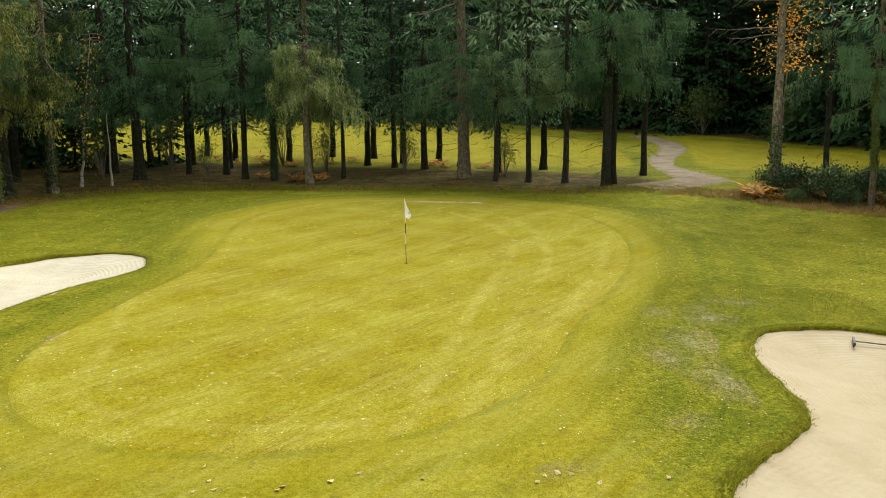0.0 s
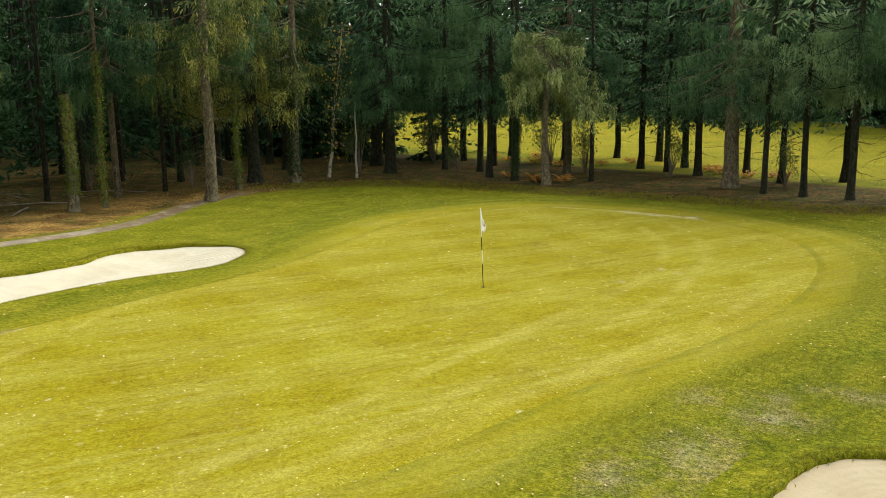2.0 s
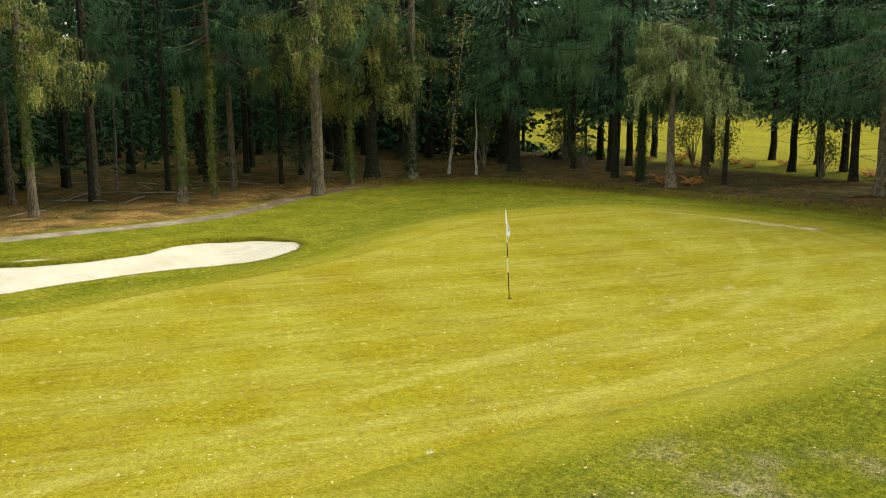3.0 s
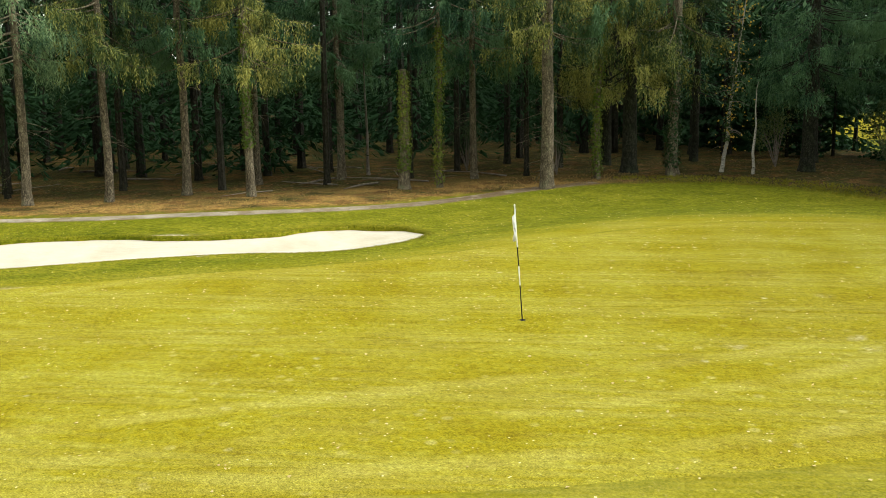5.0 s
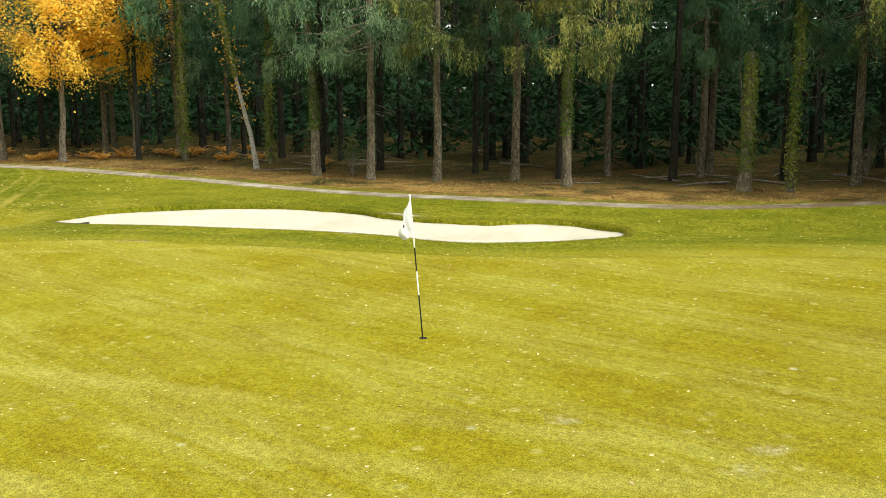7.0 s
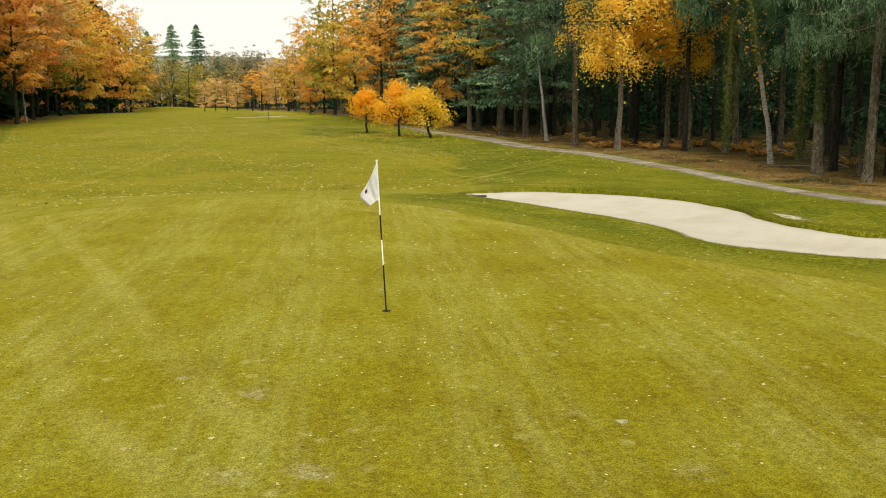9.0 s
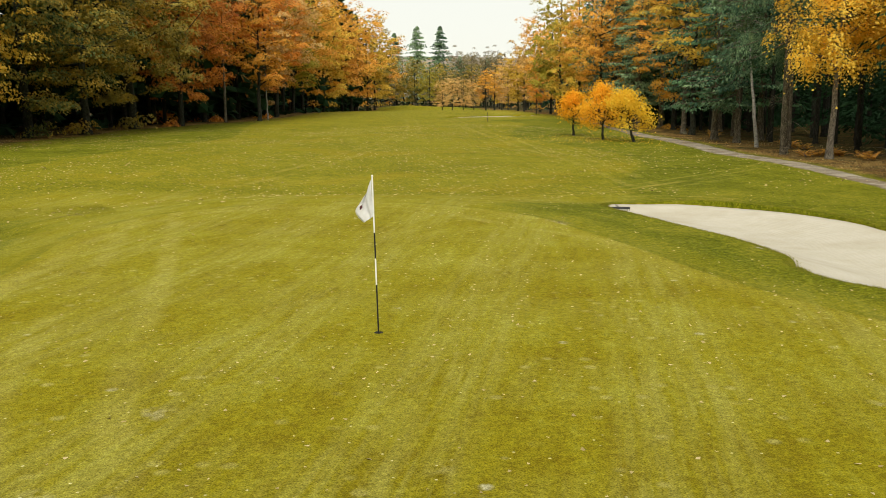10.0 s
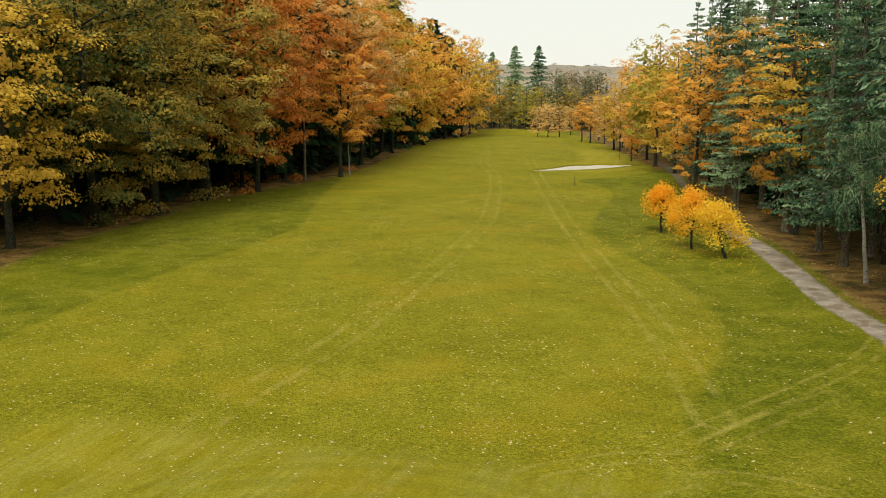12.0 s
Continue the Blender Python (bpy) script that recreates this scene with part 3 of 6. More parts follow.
L_SPRUCE = leaf_material("spruce_needles", (0.005, 0.024, 0.012), (0.019, 0.062, 0.028), (0.1, 0.19, 0.08), 0.2, 1.3, 0.6, 0.5)
L_SPRUCE_GOLD = leaf_material("yellowing_spruce_needles", (0.013, 0.036, 0.012), (0.058, 0.092, 0.022), (0.38, 0.37, 0.09), 0.22, 1.3, 0.6, 0.5)
L_SPRUCE_BLUE = leaf_material("blue_green_spruce_needles", (0.007, 0.032, 0.018), (0.033, 0.084, 0.039), (0.22, 0.32, 0.15), 0.2, 1.3, 0.6, 0.5)
L_SPRUCE_PALE = leaf_material("pale_spruce_needles", (0.022, 0.052, 0.015), (0.09, 0.14, 0.042), (0.36, 0.41, 0.16), 0.22, 1.2, 0.6, 0.5)
# needles darkened in base colour to carry the shade inside the wood
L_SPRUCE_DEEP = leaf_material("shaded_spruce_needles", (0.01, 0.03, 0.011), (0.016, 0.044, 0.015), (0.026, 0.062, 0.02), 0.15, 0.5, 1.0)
L_IVY = leaf_material("ivy_leaves", (0.02, 0.05, 0.007), (0.085, 0.135, 0.014), (0.22, 0.22, 0.035), 0.2, 0.6, 0.45)
L_IVY_DARK = leaf_material("dark_ivy_leaves", (0.009, 0.027, 0.008), (0.027, 0.062, 0.015), (0.075, 0.12, 0.028), 0.2, 0.6, 0.4)
L_OAK = leaf_material("turning_oak_leaves", (0.03, 0.06, 0.02), (0.095, 0.12, 0.026), (0.46, 0.3, 0.036), 0.35, 1.1, single=0.24)
L_OLIVE = leaf_material("olive_oak_leaves", (0.1, 0.105, 0.024), (0.28, 0.225, 0.042), (0.56, 0.4, 0.06), 0.35, 1.0, single=0.24)
L_LEMON = leaf_material("lemon_leaves", (0.6, 0.36, 0.015), (0.84, 0.54, 0.03), (0.9, 0.65, 0.06), 0.5, 0.9, single=0.3)
L_AMBER = leaf_material("amber_leaves", (0.62, 0.27, 0.01), (0.9, 0.45, 0.016), (0.94, 0.56, 0.04), 0.5, 0.9, single=0.3)
L_GOLD = leaf_material("golden_oak_leaves", (0.2, 0.15, 0.024), (0.58, 0.38, 0.042), (0.78, 0.53, 0.07), 0.42, 0.9, single=0.24)
L_RED = leaf_material("copper_beech_leaves", (0.27, 0.1, 0.026), (0.68, 0.25, 0.038), (0.82, 0.42, 0.065), 0.45, 0.9, single=0.24)
L_ORANGE = leaf_material("orange_beech_leaves", (0.38, 0.18, 0.03), (0.75, 0.38, 0.05), (0.84, 0.5, 0.08), 0.45, 0.8, single=0.24)
L_PALE = leaf_material("pale_orange_leaves", (0.42, 0.25, 0.08), (0.68, 0.43, 0.14), (0.78, 0.55, 0.21), 0.42, 0.8, single=0.24)
L_YELLOW = leaf_material("yellow_birch_leaves", (0.62, 0.31, 0.015), (0.88, 0.53, 0.04), (0.92, 0.67, 0.1), 0.5, 0.9, single=0.3)
L_LIME = leaf_material("yellow_green_leaves", (0.16, 0.16, 0.02), (0.34, 0.29, 0.03), (0.52, 0.42, 0.05), 0.4, 0.8, single=0.24)
L_GREEN = leaf_material("late_green_leaves", (0.02, 0.045, 0.02), (0.06, 0.095, 0.032), (0.14, 0.17, 0.05), 0.3, 0.8, single=0.24)
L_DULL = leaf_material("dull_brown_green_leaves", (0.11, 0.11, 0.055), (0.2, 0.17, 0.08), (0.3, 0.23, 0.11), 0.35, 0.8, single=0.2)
L_FERN = leaf_material("rusty_bracken", (0.2, 0.09, 0.014), (0.5, 0.24, 0.025), (0.66, 0.38, 0.06), 0.3, 0.7)
L_SHRUB = leaf_material("evergreen_shrub_leaves", (0.01, 0.028, 0.011), (0.033, 0.068, 0.024), (0.09, 0.13, 0.04), 0.15, 0.8, 0.65)
L_GRASS = leaf_material("grass_blades", (0.12, 0.125, 0.008), (0.2, 0.19, 0.015), (0.3, 0.27, 0.04), 0.45, 0.6)
L_STRAW = leaf_material("dry_grass_blades", (0.15, 0.095, 0.03), (0.3, 0.2, 0.07), (0.42, 0.31, 0.13), 0.25, 0.6)
L_FALLEN = leaf_material("fallen_leaves", (0.24, 0.17, 0.05), (0.5, 0.4, 0.18), (0.75, 0.66, 0.4), 0.1, 0.3)
L_LITTER = leaf_material("brown_fallen_leaves", (0.06, 0.034, 0.013), (0.15, 0.085, 0.028), (0.3, 0.18, 0.06), 0.1, 0.3)

# ---------------------------------------------------------------- ground, green, sand, paths
def axis_lines(*stretches):
    """Grid lines from (start, end, step) stretches."""
    out = []
    for a, b, s in stretches:
        out.append(np.arange(a, b, s))
    return np.unique(np.round(np.concatenate(out), 3))


def bunker_dip(x, y):
    z = np.zeros(np.shape(x))
    for poly in BUNKERS:
        c = poly.mean(0)
        near = (np.abs(x - c[0]) < 18) & (np.abs(y - c[1]) < 18)
        d = np.full(np.shape(x), 9.0)
        if near.any():
            d[near] = area_distance(x[near], y[near], poly)
        z -= 0.75 * smooth(d, 0.42, 0.12)
    return z


def put_attr(me, name, values):
    a = me.attributes.new(name, "FLOAT", "POINT")
    a.data.foreach_set("value", np.ravel(values).astype(np.float32))


def signed_track(x, y, line):
    d, s = closest(x, y, line, False)
    return np.clip(d * s, -60, 60)


gx = axis_lines((-3000, -400, 260), (-400, -160, 12), (-160, -84, 4), (-84, -40, 1.6), (-40, -20, 0.7), (-20, 15, 0.3), (15, 40, 1.2), (40, 120, 5), (120, 400, 28), (400, 3001, 260))
gy = axis_lines((-3000, -400, 260), (-400, -300, 10), (-300, -100, 3.2), (-100, -84, 1.0), (-84, -10, 1.9), (-10, 9, 0.7), (9, 36, 0.3), (36, 60, 0.8), (60, 110, 2.0), (110, 200, 6), (200, 400, 25), (400, 3001, 260))
X, Y = np.meshgrid(gx, gy, indexing="ij")
Z = height(X, Y) + bunker_dip(X, Y)
s = Soup()
ni, nj = X.shape
I, J = np.meshgrid(np.arange(ni - 1), np.arange(nj - 1), indexing="ij")
s.add(np.stack([X, Y, Z], -1).reshape(-1, 3), np.stack([I * nj + J, (I + 1) * nj + J, (I + 1) * nj + J + 1, I * nj + J + 1], -1).reshape(-1, 4))
me = s.mesh("ground", [M_GROUND], True)


def worn(x, y):
    """How bare the turf is at a place."""
    out = np.zeros(x.shape)
    for (cx, cy), (ra, rb), turn in BARE:
        u = (x - cx) * math.cos(turn) + (y - cy) * math.sin(turn)
        v = -(x - cx) * math.sin(turn) + (y - cy) * math.cos(turn)
        out = np.maximum(out, (1.6 if ra == 1.35 or cy > 44 else 1.0) * (1 - smooth(np.hypot(u / ra, v / rb), 0.35, 1.3)))
    return out


put_attr(me, "bare", worn(X, Y))
put_attr(me, "d_green", area_distance(X, Y, GREEN))
put_attr(me, "d_apron", np.minimum(area_distance(X, Y, APRON), area_distance(X, Y, SEMI)))
put_attr(me, "d_fair", np.minimum(np.minimum(area_distance(X, Y, FAIRWAY), area_distance(X, Y, FAIRWAY_NORTH)), area_distance(X, Y, TEE_NORTH)))
put_attr(me, "d_open", np.minimum(area_distance(X, Y, OPEN), area_distance(X, Y, OPEN_NORTH)))
for k, line in enumerate(TRACKS):
    put_attr(me, "track_%d" % k, signed_track(X, Y, line))
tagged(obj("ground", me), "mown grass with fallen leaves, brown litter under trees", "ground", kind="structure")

# the putting green: a sheet of rings drawn in from its outline
centre = np.array([-1.3, 31.0])
rings = np.r_[np.linspace(0.02, 0.9, 46), np.linspace(0.91, 1.0, 9)]
pts = centre + (GREEN - centre)[None] * rings[:, None, None]
zz = height(pts[..., 0], pts[..., 1]) + 0.016
zz[-1] -= 0.03
n = len(GREEN)
i, j = np.meshgrid(np.arange(len(rings) - 1), np.arange(n), indexing="ij")
k = (j + 1) % n
s = Soup()
s.add(np.concatenate([pts, zz[..., None]], -1).reshape(-1, 3), np.stack([i * n + j, i * n + k, (i + 1) * n + k, (i + 1) * n + j], -1).reshape(-1, 4))
s.add(np.concatenate([pts[0], zz[0][:, None]], -1), np.arange(n)[None])
me = s.mesh("putting_green", [M_GREEN], True)
ax, ay = np.concatenate(s.v)[:, 0], np.concatenate(s.v)[:, 1]
put_attr(me, "d_green", area_distance(ax, ay, GREEN))
put_attr(me, "bare", np.clip(worn(ax, ay), 0, 1))
for k, line in enumerate(GREEN_TRACKS):
    put_attr(me, "track_%d" % k, np.clip(closest(ax, ay, line, False)[0], 0, 40))
tagged(obj("putting_green", me), "smooth yellow-green putting surface with mowing lanes", "putting green", kind="structure")


def outline_normals(poly):
    t = np.roll(poly, -1, 0) - np.roll(poly, 1, 0)
    t /= np.linalg.norm(t, axis=1, keepdims=True)
    nrm = np.stack([t[:, 1], -t[:, 0]], 1)
    probe = area_distance(poly[:, 0] + nrm[:, 0] * 0.05, poly[:, 1] + nrm[:, 1] * 0.05, poly)
    return nrm * np.where(np.median(probe) > 0, 1, -1)


def bunker(poly, lip_height, back, label, blades=True, sand=None):
    r = np.random.default_rng(5)
    nrm = outline_normals(poly)
    fine_poly = spline(poly, 3)
    fn = outline_normals(fine_poly)
    wob = np.array([noise.noise((x * 0.9, y * 0.9, 3.3)) * 0.09 + noise.noise((x * 3.1, y * 3.1, 1.3)) * 0.04 for x, y in fine_poly])
    edge = fine_poly + fn * wob[:, None]
    side = fn @ np.array(back)
    lips = lip_height * (0.3 + 0.7 * smooth(side, -0.1, 0.7))
    # grass lip: rises gently, then turns down into the sand
    prof = [(0.95, -0.004), (0.7, 0.02), (0.45, 0.35), (0.2, 0.8), (0.04, 1.0), (-0.05, 0.75), (-0.06, -1.0), (-0.02, -6.0)]
    v = []
    for off, up in prof:
        p = edge + fn * off
        z = height(p[:, 0], p[:, 1]) + (up * lips if up > 0 else up * 0.12)
        if off == 0.95:
            z = height(p[:, 0], p[:, 1]) - 0.012
        v.append(np.concatenate([p, z[:, None]], 1))
    n = len(edge)
    i, j = np.meshgrid(np.arange(len(prof) - 1), np.arange(n), indexing="ij")
    k = (j + 1) % n
    s = Soup()
    s.add(np.concatenate(v), np.stack([i * n + j, (i + 1) * n + j, (i + 1) * n + k, i * n + k], -1).reshape(-1, 4))
    me = s.mesh("bunker_lip", [M_GROUND], True)
    vv = np.concatenate(s.v)
    put_attr(me, "d_green", np.full(len(vv), 9.0))
    put_attr(me, "d_apron", area_distance(vv[:, 0], vv[:, 1], APRON))
    put_attr(me, "d_fair", area_distance(vv[:, 0], vv[:, 1], FAIRWAY))
    put_attr(me, "d_open", np.full(len(vv), -9.0))
    put_attr(me, "bare", np.zeros(len(vv)))
    for q in range(5):
        put_attr(me, "track_%d" % q, np.full(len(vv), 30.0))
    top = tagged(new("bunker"), label, "bunker", kind="structure")
    obj("grass_lip", me, top, "turf lip round the sand")
    # sand: a grid clipped to the outline, hollow in the middle
    lo, hi = poly.min(0) - 0.3, poly.max(0) + 0.3
    step = 0.22 if blades else 0.6
    x, y = np.meshgrid(np.arange(lo[0], hi[0], step), np.arange(lo[1], hi[1], step), indexing="ij")
    d = area_distance(x, y, poly)
    hump = np.array([noise.noise((a * 0.55, b * 0.55, 7.7)) for a, b in zip(x.ravel(), y.ravel())]).reshape(x.shape)
    z = height(x, y) - 0.06 - 0.2 * smooth(-d, 0.0, 2.2) + 0.05 * hump + 0.1 * smooth(-d, 0.6, 0.0) * 0.6
    ni, nj = x.shape
    i, j = np.meshgrid(np.arange(ni - 1), np.arange(nj - 1), indexing="ij")
    f = np.stack([i * nj + j, (i + 1) * nj + j, (i + 1) * nj + j + 1, i * nj + j + 1], -1).reshape(-1, 4)
    keep = (d.ravel()[f] < 0.3).all(1)
    s = Soup().add(np.stack([x, y, z], -1).reshape(-1, 3), f[keep])
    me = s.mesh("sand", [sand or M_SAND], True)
    put_attr(me, "d_edge", d)
    obj("sand", me, top, "raked pale sand")
    if blades:
        m = int(len(edge) * 22)
        w = r.integers(0, len(edge), m)
        off = r.uniform(-0.06, 0.16, m)
        p = edge[w] + fn[w] * off[:, None] + r.normal(0, 0.06, (m, 2))
        up = np.interp(off, [-0.06, 0.04, 0.2, 0.45, 0.7], [0.7, 1.0, 0.8, 0.35, 0.02]) * lips[w]
        c = np.concatenate([p, (height(p[:, 0], p[:, 1]) + up + 0.004)[:, None]], 1)
        a = unit(np.concatenate([-fn[w] * 0.5, np.full((m, 1), 0.75)], 1) + r.normal(0, 0.4, (m, 3)))
        b = unit(np.cross(a, rand_unit(r, m)))
        s = Soup().add(*leaf_cards(c, a, b, r.uniform(0.03, 0.075, m) * (0.6 + 0.7 * smooth(side[w], -0.1, 0.7)), r.uniform(0.01, 0.022, m)))
        tagged(obj("grass_fringe", s.mesh("grass_fringe", [L_GRASS]), top, "uncut grass hanging over the lip"), kind="stuff")
    return top


bunker(BUNKER_LONG, 0.15, (-0.95, 0.3), "long kidney-shaped sand bunker with a turf lip")
bunker(BUNKER_ROUND, 0.1, (-0.3, 0.95), "broad pale sand bunker with a turf lip", sand=M_SAND_TAN)
bunker(BUNKER_FAR, 0.2, (-0.5, -0.85), "distant shallow fairway sand bunker", False)


def ribbon(name, line, half, label, category, fade):
    """A path that follows the ground, with ragged edges."""
    fine = spline(line[:: 2], 6, False)
    t = np.gradient(fine, axis=0)
    t /= np.linalg.norm(t, axis=1, keepdims=True)
    nrm = np.stack([t[:, 1], -t[:, 0]], 1)
    cols = np.linspace(-1, 1, 9)
    v = []
    for c in cols:
        side = 2.0 if c > 0 else -2.0
        w = np.array([half(k / len(fine)) * (1 + 0.2 * noise.noise((x * 0.3, y * 0.3, side)) + 0.1 * noise.noise((x * 1.3, y * 1.3, side))) for k, (x, y) in enumerate(fine)])
        p = fine + nrm * (c * w)[:, None]
        v.append(np.concatenate([p, (height(p[:, 0], p[:, 1]) + 0.03 * (1 - abs(c) ** 4) - 0.006)[:, None]], 1))
    n = len(fine)
    i, j = np.meshgrid(np.arange(len(cols) - 1), np.arange(n - 1), indexing="ij")
    s = Soup().add(np.concatenate(v), np.stack([i * n + j, (i + 1) * n + j, (i + 1) * n + j + 1, i * n + j + 1], -1).reshape(-1, 4))
    me = s.mesh(name, [M_PATH], True)
    put_attr(me, "fade", np.tile([fade(k / n) for k in range(n)], len(cols)))
    put_attr(me, "rim", np.repeat(np.abs(cols), n))
    return tagged(obj(name, me), label, category, kind="structure")


# fade: earthy northern end; at the far end it paints the trees' shade
ribbon("path", PATH_WEST, lambda u: 0.62 + 0.36 * float(smooth(u, 0.38, 0.55)) - 0.4 * float(smooth(u, 0.68, 0.8)), "narrow worn grey gravel track beside the trees", "path",
       lambda u: float(smooth(u, 0.26, 0.12)) + 0.7 * float(smooth(u, 0.7, 0.78)))
ribbon("path", PATH_NORTH, lambda u: 1.9 - 0.95 * float(smooth(u, 0.1, 0.42)) + 0.3 * float(smooth(u, 0.45, 0.7)), "pale gravel path curving through the trees", "path", lambda u: 0.6 + 0.4 * float(smooth(u, 0.25, 0.0)))


# ---------------------------------------------------------------- trees
def trunk_soup(seed, H, r0, lean=(0.0, 0.0), sides=10, wander=0.12, flare=0.45, top=0.06):
    r = np.random.default_rng(seed)
    t = np.r_[0, 0.01, 0.025, 0.06, np.linspace(0.1, 1, 13)]
    off = np.cumsum(r.normal(0, wander, (len(t), 2)) * np.diff(np.r_[0, t])[:, None] ** 0.5, 0)
    off -= off[0]
    p = np.stack([off[:, 0] + lean[0] * t * H, off[:, 1] + lean[1] * t * H, t * H - 0.15], 1)
    rad = r0 * ((1 - t) ** 0.8 * (1 - top) + top) * (1 + flare * np.exp(-t * H / 0.35))
    s = Soup()
    v, q = tube(p, rad, sides)
    k = np.arange(len(v)) % sides
    low = np.exp(-np.maximum(v[:, 2], 0) / 0.5)
    lobes = 1 + low * 0.22 * np.sin(k * 2 * np.pi / sides * 3 + seed)
    c = np.repeat(p, sides, 0)
    s.add(c + (v - c) * lobes[:, None], q)
    return s, p


def along(p, z):
    return np.stack([np.interp(z, p[:, 2], p[:, 0]), np.interp(z, p[:, 2], p[:, 1]), z], -1)


def needle_sprays(s, base, out, droop, length, r, count, width=0.085, mat=0):
    """Hanging, tapering sprays of needles."""
    n = count
    mid = base + out * (length * 0.5)[:, None] + droop * (length * 0.28)[:, None]
    tip = base + out * (length * 0.78)[:, None] + droop * (length * 0.75)[:, None]
    side = unit(np.cross(out + droop * 0.5, r.normal(size=(n, 3))))
    w = (width * r.uniform(0.6, 1.3, n))[:, None]
    v = np.stack([base - side * w * 0.25, base + side * w * 0.25, mid + side * w * 0.6, mid - side * w * 0.6, tip + side * w * 0.12, tip - side * w * 0.12], 1).reshape(-1, 3)
    k = np.arange(n)[:, None] * 6
    s.add(v, np.concatenate([k + [0, 1, 2, 3], k + [3, 2, 4, 5]]), mat)


def spruce_crown(seed, H, z0, R, p, fine_to=3.9, whorl=0.85, per=5, hang=1.0, wide=0.034, shape=0.75, laterals=11, strands=5, knots=9, coarse=0.16, coarse_n=16, sag=0.42, reach=1.0):
    """Foliage of a spruce: arching boughs with side branchlets, hung with strands of short needle tufts. Returns needles and boughs."""
    r = np.random.default_rng(seed)
    needles, boughs = Soup(), Soup()
    z = z0
    up = np.array([0, 0, 1.0])
    while z < H - 0.5:
        u = (z - z0) / (H - z0)
        near = z < z0 + fine_to
        L0 = R * (1 - u) ** shape * min(1.0, 0.8 + 2.0 * u)
        for _ in range(per if near else max(4, per - 1)):
            L = max(0.4, L0 * r.uniform(0.55, 1.12))
            az = r.uniform(0, 2 * np.pi)
            d = np.array([math.cos(az), math.sin(az), 0])
            lat = np.array([-d[1], d[0], 0])
            start = along(p, np.array([z + r.uniform(-0.25, 0.25)]))[0]
            drop = sag * r.uniform(0.6, 1.4) * (1 - 0.85 * u) - 0.22 * u
            tt = np.linspace(0, 1, 5)
            path = start + d * (tt * L)[:, None] + up * (L * (-drop * tt**0.9 + 0.16 * tt**3 * (1 - u)))[:, None]
            boughs.add(*tube(path if near else path[::2], np.linspace(0.04, 0.008, 5 if near else 3) * (0.6 + L / 5), 3))
            at = lambda q: np.stack([np.interp(q, tt, path[:, k]) for k in range(3)], -1)
            if near:
                for q in np.linspace(0.38, 1.0, laterals) + r.uniform(-0.05, 0.05, laterals):
                    b = at(np.array([q]))[0]
                    side = r.choice([-1.0, 1.0])
                    ln = (0.2 * L * (1.1 - q) + 0.2) * r.uniform(0.6, 1.25)
                    dd = unit(lat * side + d * r.uniform(0.3, 1.1) - up * r.uniform(0.05, 0.35))
                    # strands that hang from the branchlet, thick with short tufts
                    w = np.repeat(r.uniform(0.1, 1, strands), knots)
                    fall = np.repeat(r.uniform(0.25, 1.15, strands) * hang * (0.5 + 0.5 * L / R), knots) * np.tile(np.linspace(0.04, 1, knots), strands)
                    sway = np.repeat(r.normal(0, 0.12, (strands, 3)), knots, 0) * fall[:, None]
                    n = strands * knots
                    c = b + dd * (w * ln)[:, None] - up * (0.18 * ln * w**2 + fall)[:, None] + sway + r.normal(0, 0.03, (n, 3))
                    a = unit(-up * 0.9 + dd * 0.2 + r.normal(0, 0.38, (n, 3)))
                    # tufts along the top of the branchlet
                    m = 9
                    v = np.linspace(0.05, 1.05, m)
                    c = np.concatenate([c, b + dd * (v * ln)[:, None] - up * (0.18 * ln * v**2)[:, None] + r.normal(0, 0.025, (m, 3))])
                    a = np.concatenate([a, unit(dd * 0.9 + r.normal(0, 0.55, (m, 3)) + up * 0.1)])
                    n += m
                    length = r.uniform(0.1, 0.26, n)
                    side_v = unit(np.cross(a, r.normal(size=(n, 3))))
                    needles.add(*leaf_cards(c + a * (length * 0.4)[:, None], a, side_v, length, wide * r.uniform(0.7, 1.5, n)))
            else:
                n = int(coarse_n * (0.35 + 0.65 * L / R))
                q = r.uniform(0.15, 1.0, n)
                fan = r.normal(0, 1, n)
                base = at(q) + lat * ((0.17 * L * (1.1 - q * 0.7)) * fan)[:, None]
                base = base - up * (r.random(n) ** 2 * 0.5 * hang * reach)[:, None]
                a = unit(d * r.uniform(0.2, 0.9, n)[:, None] + lat * (np.sign(fan) * r.uniform(0.1, 0.8, n))[:, None] - up * hang * r.uniform(0.1, 1.1, n)[:, None])
                length = r.uniform(0.3, 0.75, n) * (0.6 + 0.4 * L / R) * (coarse / 0.1) ** 0.5 * reach
                side_v = unit(np.cross(a, r.normal(size=(n, 3)) + up))
                needles.add(*leaf_cards(base + a * (length * 0.4)[:, None], a, side_v, length, coarse * r.uniform(0.7, 1.4, n)))
        z += (whorl if near else 0.75) * r.uniform(0.8, 1.2)
    top = along(p, np.array([H - 0.4]))[0]
    n = 14
    a = unit(np.concatenate([r.normal(0, 1, (n, 2)), np.full((n, 1), 0.6)], 1))
    needle_sprays(needles, np.tile(top, (n, 1)) + [0, 0, 0.2], a, np.tile([0, 0, -1.0], (n, 1)) * 0.3, np.full(n, 0.5), r, n, wide)
    return needles, boughs


